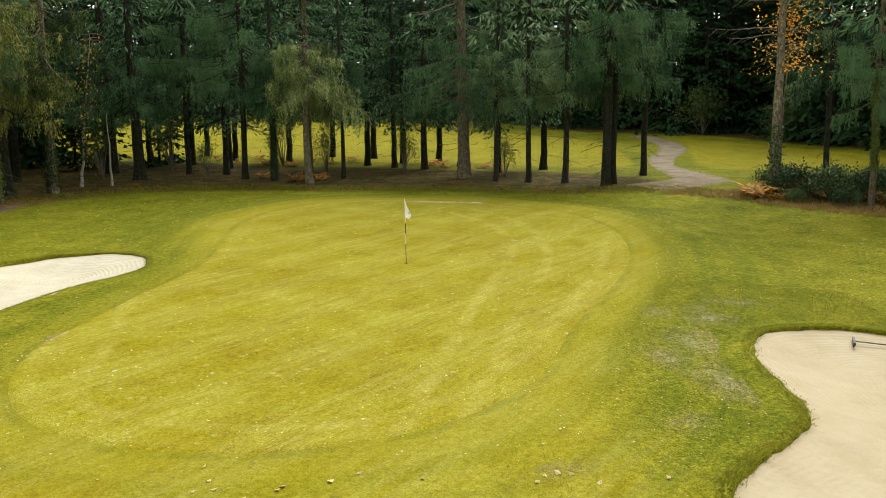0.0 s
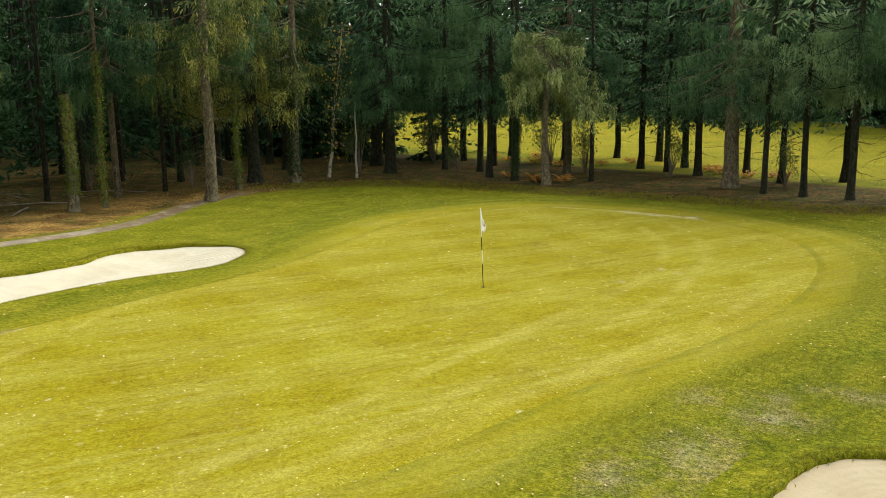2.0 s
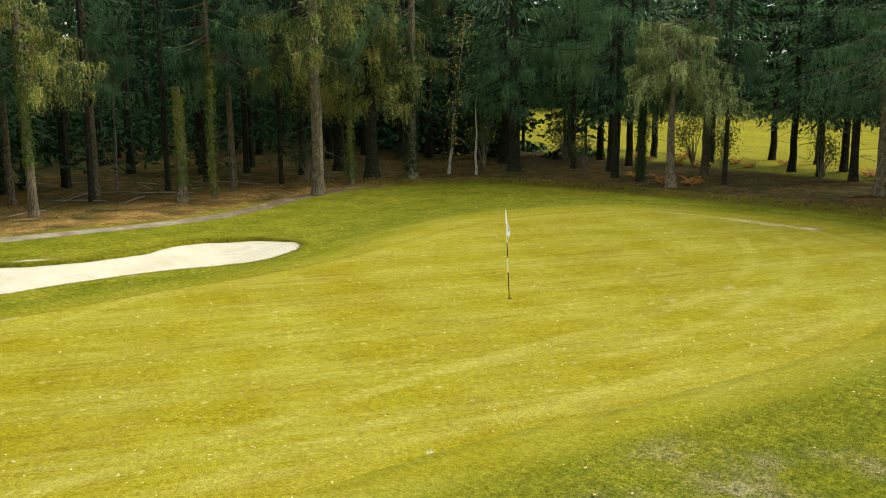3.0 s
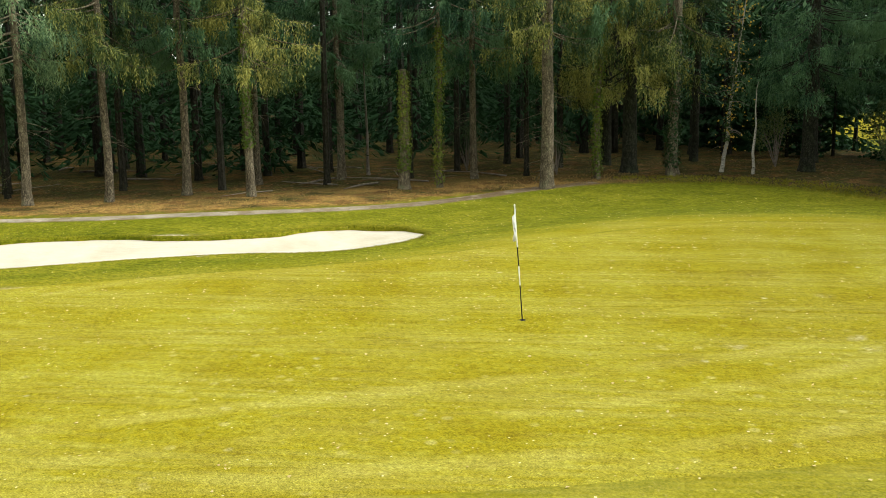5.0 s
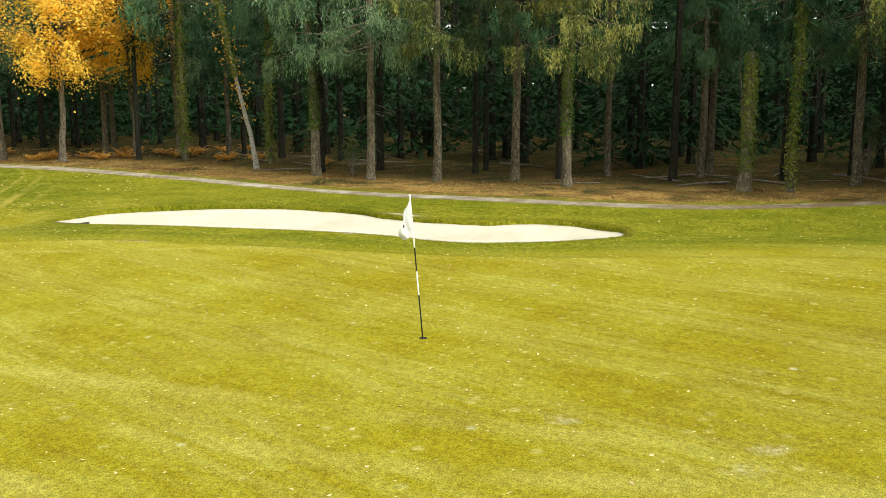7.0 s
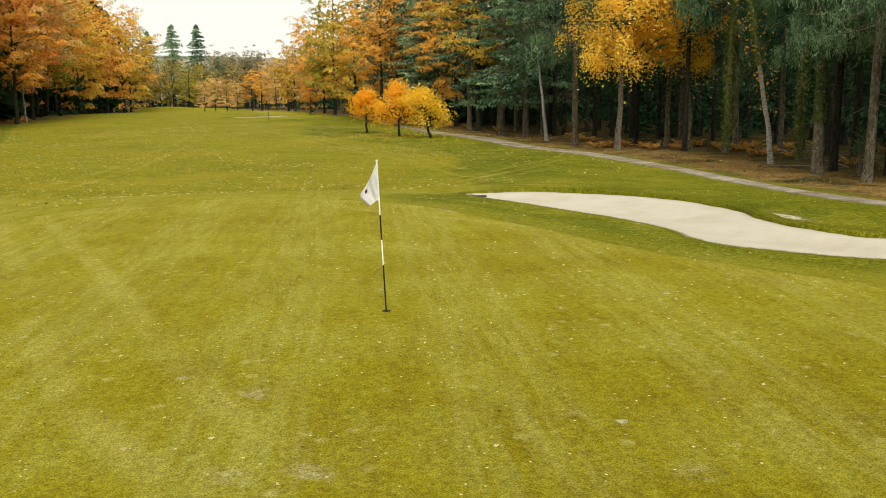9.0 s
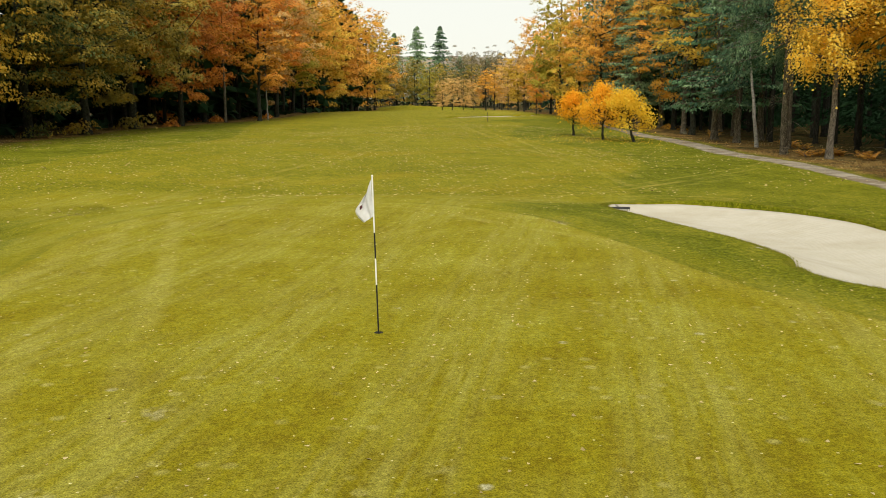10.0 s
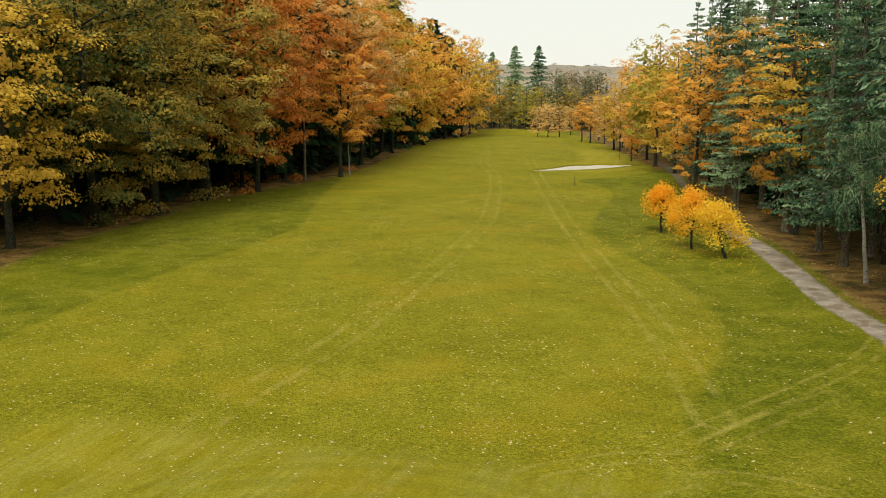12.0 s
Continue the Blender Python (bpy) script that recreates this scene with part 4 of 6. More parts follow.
def dead_twigs(seed, p, r0, z_lo, z_hi, count):
    r = np.random.default_rng(seed)
    s = Soup()
    for _ in range(count):
        z = r.uniform(z_lo, z_hi)
        az = r.uniform(0, 2 * np.pi)
        L = r.uniform(0.3, 1.5)
        a = along(p, np.array([z]))[0]
        d = np.array([math.cos(az), math.sin(az), r.uniform(-0.5, 0.1)])
        k = np.linspace(0, 1, 4)[:, None]
        path = a + d * (r0 * 0.7 + k * L) + [0, 0, -0.15] * k**2 + r.normal(0, 0.03, (4, 3))
        s.add(*tube(path, [0.02, 0.014, 0.009, 0.004], 3))
        for _ in range(2):
            b = path[2]
            dd = unit(d + r.normal(0, 0.6, 3))
            s.add(*tube(np.stack([b, b + dd * 0.2, b + dd * 0.4 + [0, 0, -0.06]]), [0.008, 0.006, 0.003], 3))
    return s


def ivy_soup(seed, p, r0, H, z_lo, z_hi, count, size=0.1, puff=0.1):
    r = np.random.default_rng(seed)
    z = z_lo + (z_hi - z_lo) * r.random(count)
    az = r.uniform(0, 2 * np.pi, count)
    rad = r0 * np.maximum(0.35, (1 - z / H)) ** 0.8 + np.abs(r.normal(0, puff, count)) * (0.5 + 0.5 * np.sin(z * 2.3 + az * 2 + seed) ** 2)
    o = np.stack([np.cos(az), np.sin(az), 0 * az], 1)
    c = along(p, z) + o * rad[:, None]
    nrm = unit(o + r.normal(0, 0.45, (count, 3)) + [0, 0, 0.35])
    return Soup().add(*leaf_blobs(c, nrm, r.uniform(0.6, 1.3, count) * size, r))


def make_tree(name, place, parts, label, category, group, turn=0.0, size=1.0):
    """An Empty at the foot, with a mesh for each part."""
    top = tagged(new(name), label, category, group)
    for part_name, mesh, tag in parts:
        ob = obj(part_name, mesh, top, tag)
        if part_name == "twigs":
            tagged(ob, kind="stuff")
    x, y = place
    top.matrix_basis = pose(x, y, float(height(x, y)), 0, 0, turn) @ Matrix.Diagonal((size, size, size, 1))
    return top


def plant(proto, x, y, turn, size, materials=()):
    """A copy of a tree elsewhere, with the materials of its parts given anew."""
    ob = copy_thing(proto, pose(x, y, float(height(x, y)), 0, 0, turn))
    ob.scale = (size * random.uniform(0.94, 1.06), size * random.uniform(0.94, 1.06), size)
    for child in ob.children:
        for part_name, mat in materials:
            if child.name.split(".")[0] == part_name:
                child.material_slots[0].link = "OBJECT"
                child.material_slots[0].material = mat
    return ob


def spruce(name, seed, place, H, z0, R, r0, mat, label, group, lean=(0, 0), twigs=22, turn=0.0, ivy=None, bark=None, **kw):
    wood, p = trunk_soup(seed, H, r0, lean)
    needles, boughs = spruce_crown(seed + 1, H, z0, R, p, **kw)
    wood.moved(boughs, np.zeros(3))
    if twigs:
        wood.moved(dead_twigs(seed + 2, p, r0, 0.8, z0 + 1.0, twigs), np.zeros(3))
    parts = [("trunk", wood.mesh("trunk", [bark or M_BARK], True), ""), ("crown", needles.mesh("crown", [mat]), "drooping needle foliage")]
    if ivy:
        lo, hi, count, imat, puff = ivy
        parts.append(("ivy", ivy_soup(seed + 3, p, r0, H, lo, hi, count, 0.12, puff).mesh("ivy", [imat]), "climbing ivy leaves"))
    return make_tree(name, place, parts, label, "tree", group, turn)


G_EDGE = "spruces along the wood's edge"
tall_label = "tall spruce with a bare grey trunk and drooping boughs"
# five grown spruces, then their copies along the edge of the wood
edge_kinds = [
    spruce("spruce", 101, (-28.94, 29.42), 24, 6.6, 3.4, 0.19, L_SPRUCE, tall_label, G_EDGE, (0.004, 0.0), twigs=14),
    spruce("spruce", 131, (-28.2, 26.07), 23, 6.3, 3.2, 0.18, L_SPRUCE_GOLD, "tall spruce with yellowing drooping boughs and bare trunk", G_EDGE, (0.003, 0.004), twigs=12),
    spruce("spruce", 161, (-28.95, 22.93), 25, 6.2, 3.6, 0.19, L_SPRUCE_BLUE, "tall spruce with blue-green boughs and bare trunk", G_EDGE, (-0.01, 0.0), twigs=16),
    spruce("spruce", 191, (-22.43, 44.22), 25, 7.0, 4.2, 0.3, L_SPRUCE_GOLD, "stout spruce with pale bark and dead lower twigs", G_EDGE, (0.004, 0.012), twigs=40, hang=1.2),
    spruce("spruce", 221, (0.78, 57.6), 24, 5.4, 4.6, 0.4, L_SPRUCE, "stout dark spruce with low sweeping boughs", G_EDGE, (0.0, 0.0), twigs=20, hang=1.1),
]
KA, KB, KC, KD, KE = edge_kinds
full_label = "full spruce with blue-green boughs sweeping low"
KF = spruce("spruce", 241, (-44.7, -12.6), 25, 3.6, 4.8, 0.25, L_SPRUCE_BLUE, full_label, G_EDGE, twigs=6, fine_to=0.0, coarse=0.15, coarse_n=105, hang=0.8, reach=0.5)
KG = spruce("spruce", 251, (-47.4, -18.4), 27, 3.6, 5.0, 0.27, L_SPRUCE, full_label, G_EDGE, twigs=6, fine_to=0.0, coarse=0.15, coarse_n=105, hang=0.8, reach=0.5)
KH = spruce("spruce", 261, (-9.6, 62.0), 23, 4.2, 3.8, 0.24, L_SPRUCE, "dark spruce in the second rank", G_EDGE, twigs=14, fine_to=0.0, coarse=0.12, coarse_n=40, per=6, hang=0.95, reach=0.75)
ivy_kinds = [
    spruce("spruce", 301, (-26.69, 31.77), 24, 6.2, 3.4, 0.2, L_SPRUCE_GOLD, "spruce with ivy climbing its pale trunk", G_EDGE, (-0.012, 0.006), twigs=8, ivy=(2.1, 7.5, 1500, L_IVY, 0.07)),
    spruce("spruce", 331, (-25.88, 40.51), 20, 7.0, 2.8, 0.13, L_SPRUCE, "thin spruce wrapped in yellow-green ivy", G_EDGE, (0.004, 0.0), twigs=4, ivy=(0.2, 7.4, 1700, L_IVY, 0.13)),
    spruce("spruce", 361, (-22.3, 51.4), 23, 6.4, 4.0, 0.28, L_SPRUCE_GOLD, "spruce with a trunk thick with dark ivy", G_EDGE, (0.0, 0.0), twigs=4, hang=1.1, ivy=(0.4, 7.5, 2600, L_IVY_DARK, 0.15)),
]
IA, IB, IC = ivy_kinds

# the ivy-grown snag with its sawn top
ts, p = trunk_soup(401, 14, 0.25, (-0.02, 0.01))
low = Soup()
keep_rings = p[:, 2] < 5.9
pv = p[keep_rings]
low.add(*tube(pv, 0.25 * (1 - pv[:, 2] / 16) * (1 + 0.4 * np.exp(-np.maximum(pv[:, 2], 0) / 0.35)), 10))
cap = np.array([pv[-1] + [0.2 * math.cos(a) * 0.8, 0.2 * math.sin(a) * 0.8, 0.01] for a in np.linspace(0, 2 * np.pi, 10, endpoint=False)])
cs = Soup().add(cap, np.arange(10)[None])
make_tree("snag", (-26.05, 38.79), [("trunk", low.mesh("trunk", [M_BARK], True), ""), ("sawn_top", cs.mesh("sawn_top", [plain_material("sawn_wood", (0.4, 0.33, 0.22), (0.6, 0.52, 0.38))]), "pale sawn face"),
          ("ivy", ivy_soup(403, p, 0.25, 14, 0.8, 5.4, 1700, 0.11, 0.1).mesh("ivy", [L_IVY]), "yellow-green climbing ivy")],
          "sawn-off tree stump trunk wrapped in ivy", "dead tree", "")

# places of the others: kind, x, y, turn, size, needles
NB = (("crown", L_SPRUCE_BLUE),)
NG = (("crown", L_SPRUCE_GOLD),)
ND = (("crown", L_SPRUCE),)
# sets for the backlit row: trunk shade given as a darker bark
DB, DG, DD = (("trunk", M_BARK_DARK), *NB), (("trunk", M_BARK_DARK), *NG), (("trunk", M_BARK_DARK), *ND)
EDGE = [
    (KA, -31.9, 37.8, 70, 0.95, ND), (KC, -28.12, 43.57, 130, 1.0, ND), (IB, -23.6, 47.9, 40, 1.1, ND), (KB, -32.2, 33.6, 200, 0.95, ND), (KA, -33.2, 38.4, 310, 0.9, ND),
    (IA, -30.6, 19.9, 120, 1.05, NB), (IB, -36.1, 15.8, 75, 1.15, ND), (KB, -42.1, 11.1, 20, 0.9, ND), (IB, -39.1, 9.6, 150, 1.2, ND), (KC, -43.2, 7.4, 260, 0.95, NB), 
    (KB, -44.4, 2.4, 80, 1.0, ND), (KC, -38.6, -1.6, 190, 1.1, NB), (KC, -42.6, -5.4, 250, 1.1, NB), (KA, -42.2, 3.0, 20, 0.95, ND), (KF, -51.2, -27.2, 140, 0.95, NB),
    (KF, -55.4, -40.2, 10, 0.9, NB), (KG, -59.4, -41.5, 75, 1.0, NB), (KF, -60.0, -47.0, 200, 1.0, NB), (KG, -63.5, -54.0, 300, 1.0, NB), (KF, -49.5, -15.5, 60, 1.0, ND), (KG, -53, -22.5, 10, 1.0, NB), (KG, -58.5, -31, 100, 1.0, NB),
    (KH, -66, -50, 10, 1.15, NB), (KH, -68, -63, 20, 1.1, NB), (KH, -73, -73, 170, 1.05, NB), (KG, -64.8, -63.2, 35, 0.85, NB), (KF, -80, -84, 35, 0.95, NB), (KF, -85, -97, 135, 0.85, ND), (KH, -89, -108, 60, 0.75, ND), (KH, -97, -122, 120, 0.7, NB), (KH, -104, -140, 200, 0.65, ND), (KH, -111, -160, 10, 0.65, NB),
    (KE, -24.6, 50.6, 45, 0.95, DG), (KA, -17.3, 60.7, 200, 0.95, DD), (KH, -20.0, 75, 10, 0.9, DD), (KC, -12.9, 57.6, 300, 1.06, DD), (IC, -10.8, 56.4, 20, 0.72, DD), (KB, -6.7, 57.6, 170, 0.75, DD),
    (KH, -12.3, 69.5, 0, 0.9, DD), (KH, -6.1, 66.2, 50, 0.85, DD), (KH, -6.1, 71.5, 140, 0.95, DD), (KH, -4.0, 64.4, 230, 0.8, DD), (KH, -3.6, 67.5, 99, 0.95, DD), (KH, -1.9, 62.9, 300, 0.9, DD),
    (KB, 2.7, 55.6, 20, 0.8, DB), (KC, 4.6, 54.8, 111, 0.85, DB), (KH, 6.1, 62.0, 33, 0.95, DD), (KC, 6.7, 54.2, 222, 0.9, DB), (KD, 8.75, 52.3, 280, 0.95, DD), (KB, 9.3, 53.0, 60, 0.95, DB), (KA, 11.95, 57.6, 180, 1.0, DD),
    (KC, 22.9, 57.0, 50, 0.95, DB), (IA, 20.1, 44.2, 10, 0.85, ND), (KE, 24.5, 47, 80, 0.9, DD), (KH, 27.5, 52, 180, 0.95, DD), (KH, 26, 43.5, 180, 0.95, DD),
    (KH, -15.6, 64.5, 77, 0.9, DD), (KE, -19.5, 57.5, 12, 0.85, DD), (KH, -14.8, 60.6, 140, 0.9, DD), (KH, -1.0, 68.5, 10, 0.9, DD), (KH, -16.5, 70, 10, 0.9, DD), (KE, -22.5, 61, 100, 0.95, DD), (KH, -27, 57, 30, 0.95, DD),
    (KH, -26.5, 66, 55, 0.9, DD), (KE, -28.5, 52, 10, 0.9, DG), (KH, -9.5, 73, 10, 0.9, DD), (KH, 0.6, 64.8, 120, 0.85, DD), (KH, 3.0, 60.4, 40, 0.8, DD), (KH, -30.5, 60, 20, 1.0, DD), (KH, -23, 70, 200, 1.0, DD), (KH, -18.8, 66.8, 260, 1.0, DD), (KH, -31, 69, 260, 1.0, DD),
]
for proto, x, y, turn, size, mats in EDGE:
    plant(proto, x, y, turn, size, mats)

# the short spruce with a bent-over crown before the row
spruce("small_spruce", 421, (-8.44, 54.9), 8.7, 5.9, 3.7, 0.24, L_SPRUCE_PALE, "short spruce with a dense low drooping crown", "", twigs=6, whorl=0.34, per=7, hang=1.1, shape=0.45, sag=0.8)
# the tall bare-trunked tree by the shrubs
pale_spruce = spruce("spruce", 441, (16.4, 47.2), 26, 11.5, 3.6, 0.24, L_SPRUCE_BLUE, "tall bare pale trunk with ivy at its foot", G_EDGE, (0.006, -0.002), twigs=10, bark=M_BARK_PALE, ivy=(0.1, 3.6, 900, L_IVY_DARK, 0.1))
dead = Soup()
for z, reach, tilt in ((8.3, 3.6, 0.02), (8.0, 2.6, -0.05), (9.6, 2.2, 0.1), (7.4, -1.3, -0.1)):
    t = np.linspace(0, 1, 7)
    path = np.stack([-reach * t, 0.5 * np.sin(t * 2.0) * reach * 0.3, z + tilt * reach * t + 0.06 * np.sin(t * 7)], 1)
    dead.add(*tube(path, np.linspace(0.035, 0.006, 7), 5))
    for k in (2, 3, 4, 5):
        dead.add(*tube(np.stack([path[k], path[k] + [-0.25, 0.12, 0.05 - 0.06 * k], path[k] + [-0.5, 0.16, -0.08 * k]]), [0.012, 0.008, 0.003], 4))
tagged(obj("dead_branch", dead.mesh("dead_branch", [M_TWIG], True), pale_spruce, "bare grey dead branches"), kind="stuff")


# ---------------------------------------------------------------- broadleaved trees
def broadleaf(seed, H, R, z_low, r0, clumps=95, per=60, leaf=0.34, flat=0.5, lean=(0, 0), limbs=13, weep=0.0, spread=0.95, core=700, droop_low=0.0):
    """Trunk with limbs, and a crown of leaf clumps with gaps and an uneven outline."""
    r = np.random.default_rng(seed)
    wood, p = trunk_soup(seed, H * 0.88, r0, lean, 9, 0.25, 0.5)
    mid_z, half = (H + z_low) / 2, (H - z_low) / 2
    ph = r.uniform(0, 6.28, 6)
    centres, weights = [], []
    for k in range(limbs):
        z = r.uniform(z_low * 0.75 + 0.4, H * 0.7)
        az = k * 2.4 + r.uniform(-0.5, 0.5)
        a = along(p, np.array([z]))[0]
        reach = R * math.sqrt(max(0.12, 1 - ((z + 1.5 - mid_z) / half) ** 2)) * r.uniform(0.7, 1.1)
        rise = r.uniform(0.15, 0.75) * reach * (1 - droop_low * (z < mid_z))
        tt = np.linspace(0, 1, 6)[:, None]
        d = np.array([math.cos(az), math.sin(az), 0])
        path = a + d * reach * tt + np.array([0, 0, 1.0]) * rise * (1.3 * tt - 0.5 * tt**2) + r.normal(0, 0.12, (6, 3)) * tt
        rr = r0 * 0.42 * (1 - z / H) + 0.03
        wood.add(*tube(path, np.linspace(rr, 0.015, 6), 5))
        for q in (0.55, 0.75, 0.92):
            b = path[int(q * 5)]
            dd = unit(d + r.normal(0, 0.7, 3) + [0, 0, 0.3])
            L = reach * 0.35
            wood.add(*tube(np.stack([b, b + dd * L * 0.5, b + dd * L]), [rr * 0.35, rr * 0.22, 0.008], 4))
            centres += [b + dd * L, path[int(q * 5)]]
    centres = np.array(centres)
    n = max(0, clumps - len(centres))
    u = rand_unit(r, n)
    az, el = np.arctan2(u[:, 1], u[:, 0]), np.arcsin(u[:, 2])
    wob = 1 + 0.16 * np.sin(az * 3 + ph[0]) * np.cos(el * 2 + ph[1]) + 0.1 * np.sin(az * 7 + ph[2]) + 0.09 * np.sin(el * 6 + ph[3])
    axis = along(p, np.clip(np.full(n, mid_z) + u[:, 2] * half, 0, H * 0.87))
    extra = np.stack([axis[:, 0] + u[:, 0] * R * wob * spread * r.uniform(0.72, 1, n), axis[:, 1] + u[:, 1] * R * wob * spread * r.uniform(0.72, 1, n), mid_z + u[:, 2] * half * wob * r.uniform(0.8, 1, n)], 1)
    centres = np.concatenate([centres, extra])
    lv = Soup()
    for c in centres:
        m = int(per * r.uniform(0.6, 1.4))
        sz = R * r.uniform(0.1, 0.21)
        rho, th = np.sqrt(r.random(m)), r.uniform(0, 6.283, m)
        x, y = rho * np.cos(th), rho * np.sin(th)
        drop = weep * np.abs(r.normal(0, 1, m)) * 1.2
        q = c + np.stack([x * sz, y * sz, sz * flat * (0.6 - rho**2) + r.normal(0, 0.1 * sz, m) - drop], 1)
        out = unit(c - [p[-1, 0], p[-1, 1], mid_z - 1.0])
        nrm = unit(np.stack([x * 0.8, y * 0.8, np.full(m, 0.9)], 1) + out * 0.6 + r.normal(0, 0.3, (m, 3)))
        lv.add(*leaf_blobs(q, nrm, leaf * r.uniform(0.55, 1.25, m), r))
    m = core
    u = rand_unit(r, m) * (r.random((m, 1)) ** 0.4) * 0.72
    q = np.stack([along(p, np.clip(mid_z + u[:, 2] * half, 0, H * 0.87))[:, 0] + u[:, 0] * R, along(p, np.clip(mid_z + u[:, 2] * half, 0, H * 0.87))[:, 1] + u[:, 1] * R, mid_z + u[:, 2] * half], 1)
    lv.add(*leaf_blobs(q, rand_unit(r, m), leaf * 1.9 * r.uniform(0.6, 1.2, m), r))
    return wood, lv


def broad_tree(name, seed, place, mat, label, group, bark, H, R, z_low, r0, turn=0.0, **kw):
    wood, lv = broadleaf(seed, H, R, z_low, r0, **kw)
    return make_tree(name, place, [("trunk", wood.mesh("trunk", [bark], True), ""), ("crown", lv.mesh("crown", [mat]), "")], label, "tree", group, turn)


G_BROAD = "autumn trees along the fairway"
oak = broad_tree("oak", 501, (-1.4, -51.5), L_OAK, "spreading oak in green and gold autumn leaf", G_BROAD, M_BARK_DARK, 25, 9.0, 1.7, 0.4, clumps=215, per=135, leaf=0.245, flat=0.5, droop_low=1.1, core=1300)
oak_gold = broad_tree("oak", 521, (8.6, -34.5), L_GOLD, "oak with golden orange leaves in layered boughs", G_BROAD, M_BARK_DARK, 22, 7.0, 2.4, 0.3, clumps=150, per=95, leaf=0.25, flat=0.5, droop_low=0.9)
beech = broad_tree("beech", 541, (-12.5, -69), L_RED, "beech in copper red autumn leaf", G_BROAD, M_BARK_DARK, 27, 7.4, 2.6, 0.32, clumps=180, per=90, leaf=0.27, flat=0.5, droop_low=0.6, core=900)
beech_small = broad_tree("beech", 561, (-25.3, -85.3), L_ORANGE, "orange beech with a forked open trunk", G_BROAD, M_BARK_DARK, 17.5, 5.2, 5.0, 0.28, clumps=120, per=80, leaf=0.23, flat=0.45, limbs=16, core=250)
beech_tall = broad_tree("beech", 581, (-32.5, -106), L_PALE, "tall pale orange beech with a dense crown", G_BROAD, M_BARK_DARK, 28, 7.6, 3.0, 0.34, clumps=180, per=75, leaf=0.32, flat=0.6, core=900)
far_beech = broad_tree("beech", 591, (-58, -166), L_GOLD, "distant beech with a rounded autumn crown", G_BROAD, M_BARK_DARK, 27, 8.0, 1.8, 0.32, clumps=130, per=42, leaf=0.5, flat=0.6, core=420)
C = lambda m: (("crown", m),)
BROAD = [
    (oak, 3.6, -45.5, 100, 1.05, L_OAK), (oak, 14.5, -42, 200, 1.20, L_OAK), (oak, -6.5, -62, 40, 1.20, L_OLIVE), (oak_gold, 12.5, -27.5, 60, 1.05, L_GOLD), (oak, 23, -33, 10, 1.00, L_OAK), (oak, 20, -52, 150, 1.0, L_OAK),
    (beech, -17.5, -84, 70, 1.15, L_RED), (oak, -10, -76, 130, 1.26, L_RED), (beech_tall, -25, -99, 50, 1.15, L_PALE), (beech, -29, -98, 30, 0.96, L_RED), (beech_tall, -38, -124, 70, 1.1, L_ORANGE), (beech_tall, -43.5, -138, 10, 1.05, L_ORANGE), (oak_gold, -36, -121, 0, 1.56, L_LIME),
    (far_beech, -49, -151, 110, 1.15, L_ORANGE), (far_beech, -57, -172, 20, 1.12, L_ORANGE), (far_beech, -68, -190, 300, 1.2, L_ORANGE), (far_beech, -79, -210, 70, 1.22, L_ORANGE), (far_beech, -90, -228, 5, 1.22, L_GOLD), (far_beech, -99, -247, 5, 1.12, L_OAK), (far_beech, -108, -266, 90, 1.05, L_ORANGE),
    (far_beech, -122.7, -270.5, 0, 0.72, L_OAK), (far_beech, -124.6, -261.1, 80, 0.66, L_LIME), (far_beech, -132.4, -266.5, 160, 0.68, L_OAK), (far_beech, -145.5, -282.6, 60, 0.72, L_GREEN), (far_beech, -124.3, -286.0, 60, 0.8, L_OAK), (far_beech, -148.1, -275.9, 10, 0.7, L_OAK),
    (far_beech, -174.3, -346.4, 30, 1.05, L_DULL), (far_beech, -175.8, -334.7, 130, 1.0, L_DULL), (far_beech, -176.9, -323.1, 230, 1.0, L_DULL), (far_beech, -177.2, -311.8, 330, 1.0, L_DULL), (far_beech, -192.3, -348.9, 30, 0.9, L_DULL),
    (oak_gold, -113.8, -225.5, 50, 0.48, L_PALE), (oak_gold, -113.9, -217.8, 190, 0.52, L_PALE), (oak_gold, -118.6, -220.1, 270, 0.5, L_PALE), (oak_gold, -129.3, -235.0, 20, 0.46, L_PALE),
    (beech_small, -51.0, -25.6, 0, 0.95, L_GOLD), (beech, -59.6, -53.8, 60, 0.74, L_ORANGE), (beech_small, -67.5, -63, 60, 0.95, L_ORANGE), (beech, -57.0, -36.2, 200, 0.72, L_ORANGE), (far_beech, -77.4, -93.0, 90, 0.85, L_LIME), (far_beech, -88.4, -119.0, 0, 0.72, L_PALE), (beech_small, -92.6, -136.0, 50, 0.78, L_PALE), (far_beech, -98.9, -144.0, 10, 0.55, L_GOLD),
    (beech_small, -104.8, -171.3, 10, 0.7, L_ORANGE), (beech_small, -107.2, -181.3, 130, 0.66, L_ORANGE), (far_beech, -104.6, -163.6, 30, 0.5, L_PALE), (far_beech, -117.0, -191.0, 10, 0.52, L_GOLD), (beech_small, -78.9, -103.6, 10, 0.42, L_RED), (beech_small, -81.5, -88, 100, 1.0, L_GOLD), (far_beech, -72.6, -79.5, 40, 0.78, L_GOLD), (far_beech, -83.7, -106.7, 240, 0.76, L_ORANGE), (far_beech, -91.3, -131.0, 20, 0.62, L_GOLD),
]
for proto, x, y, turn, size, mat in BROAD:
    plant(proto, x, y, turn, size, C(mat))

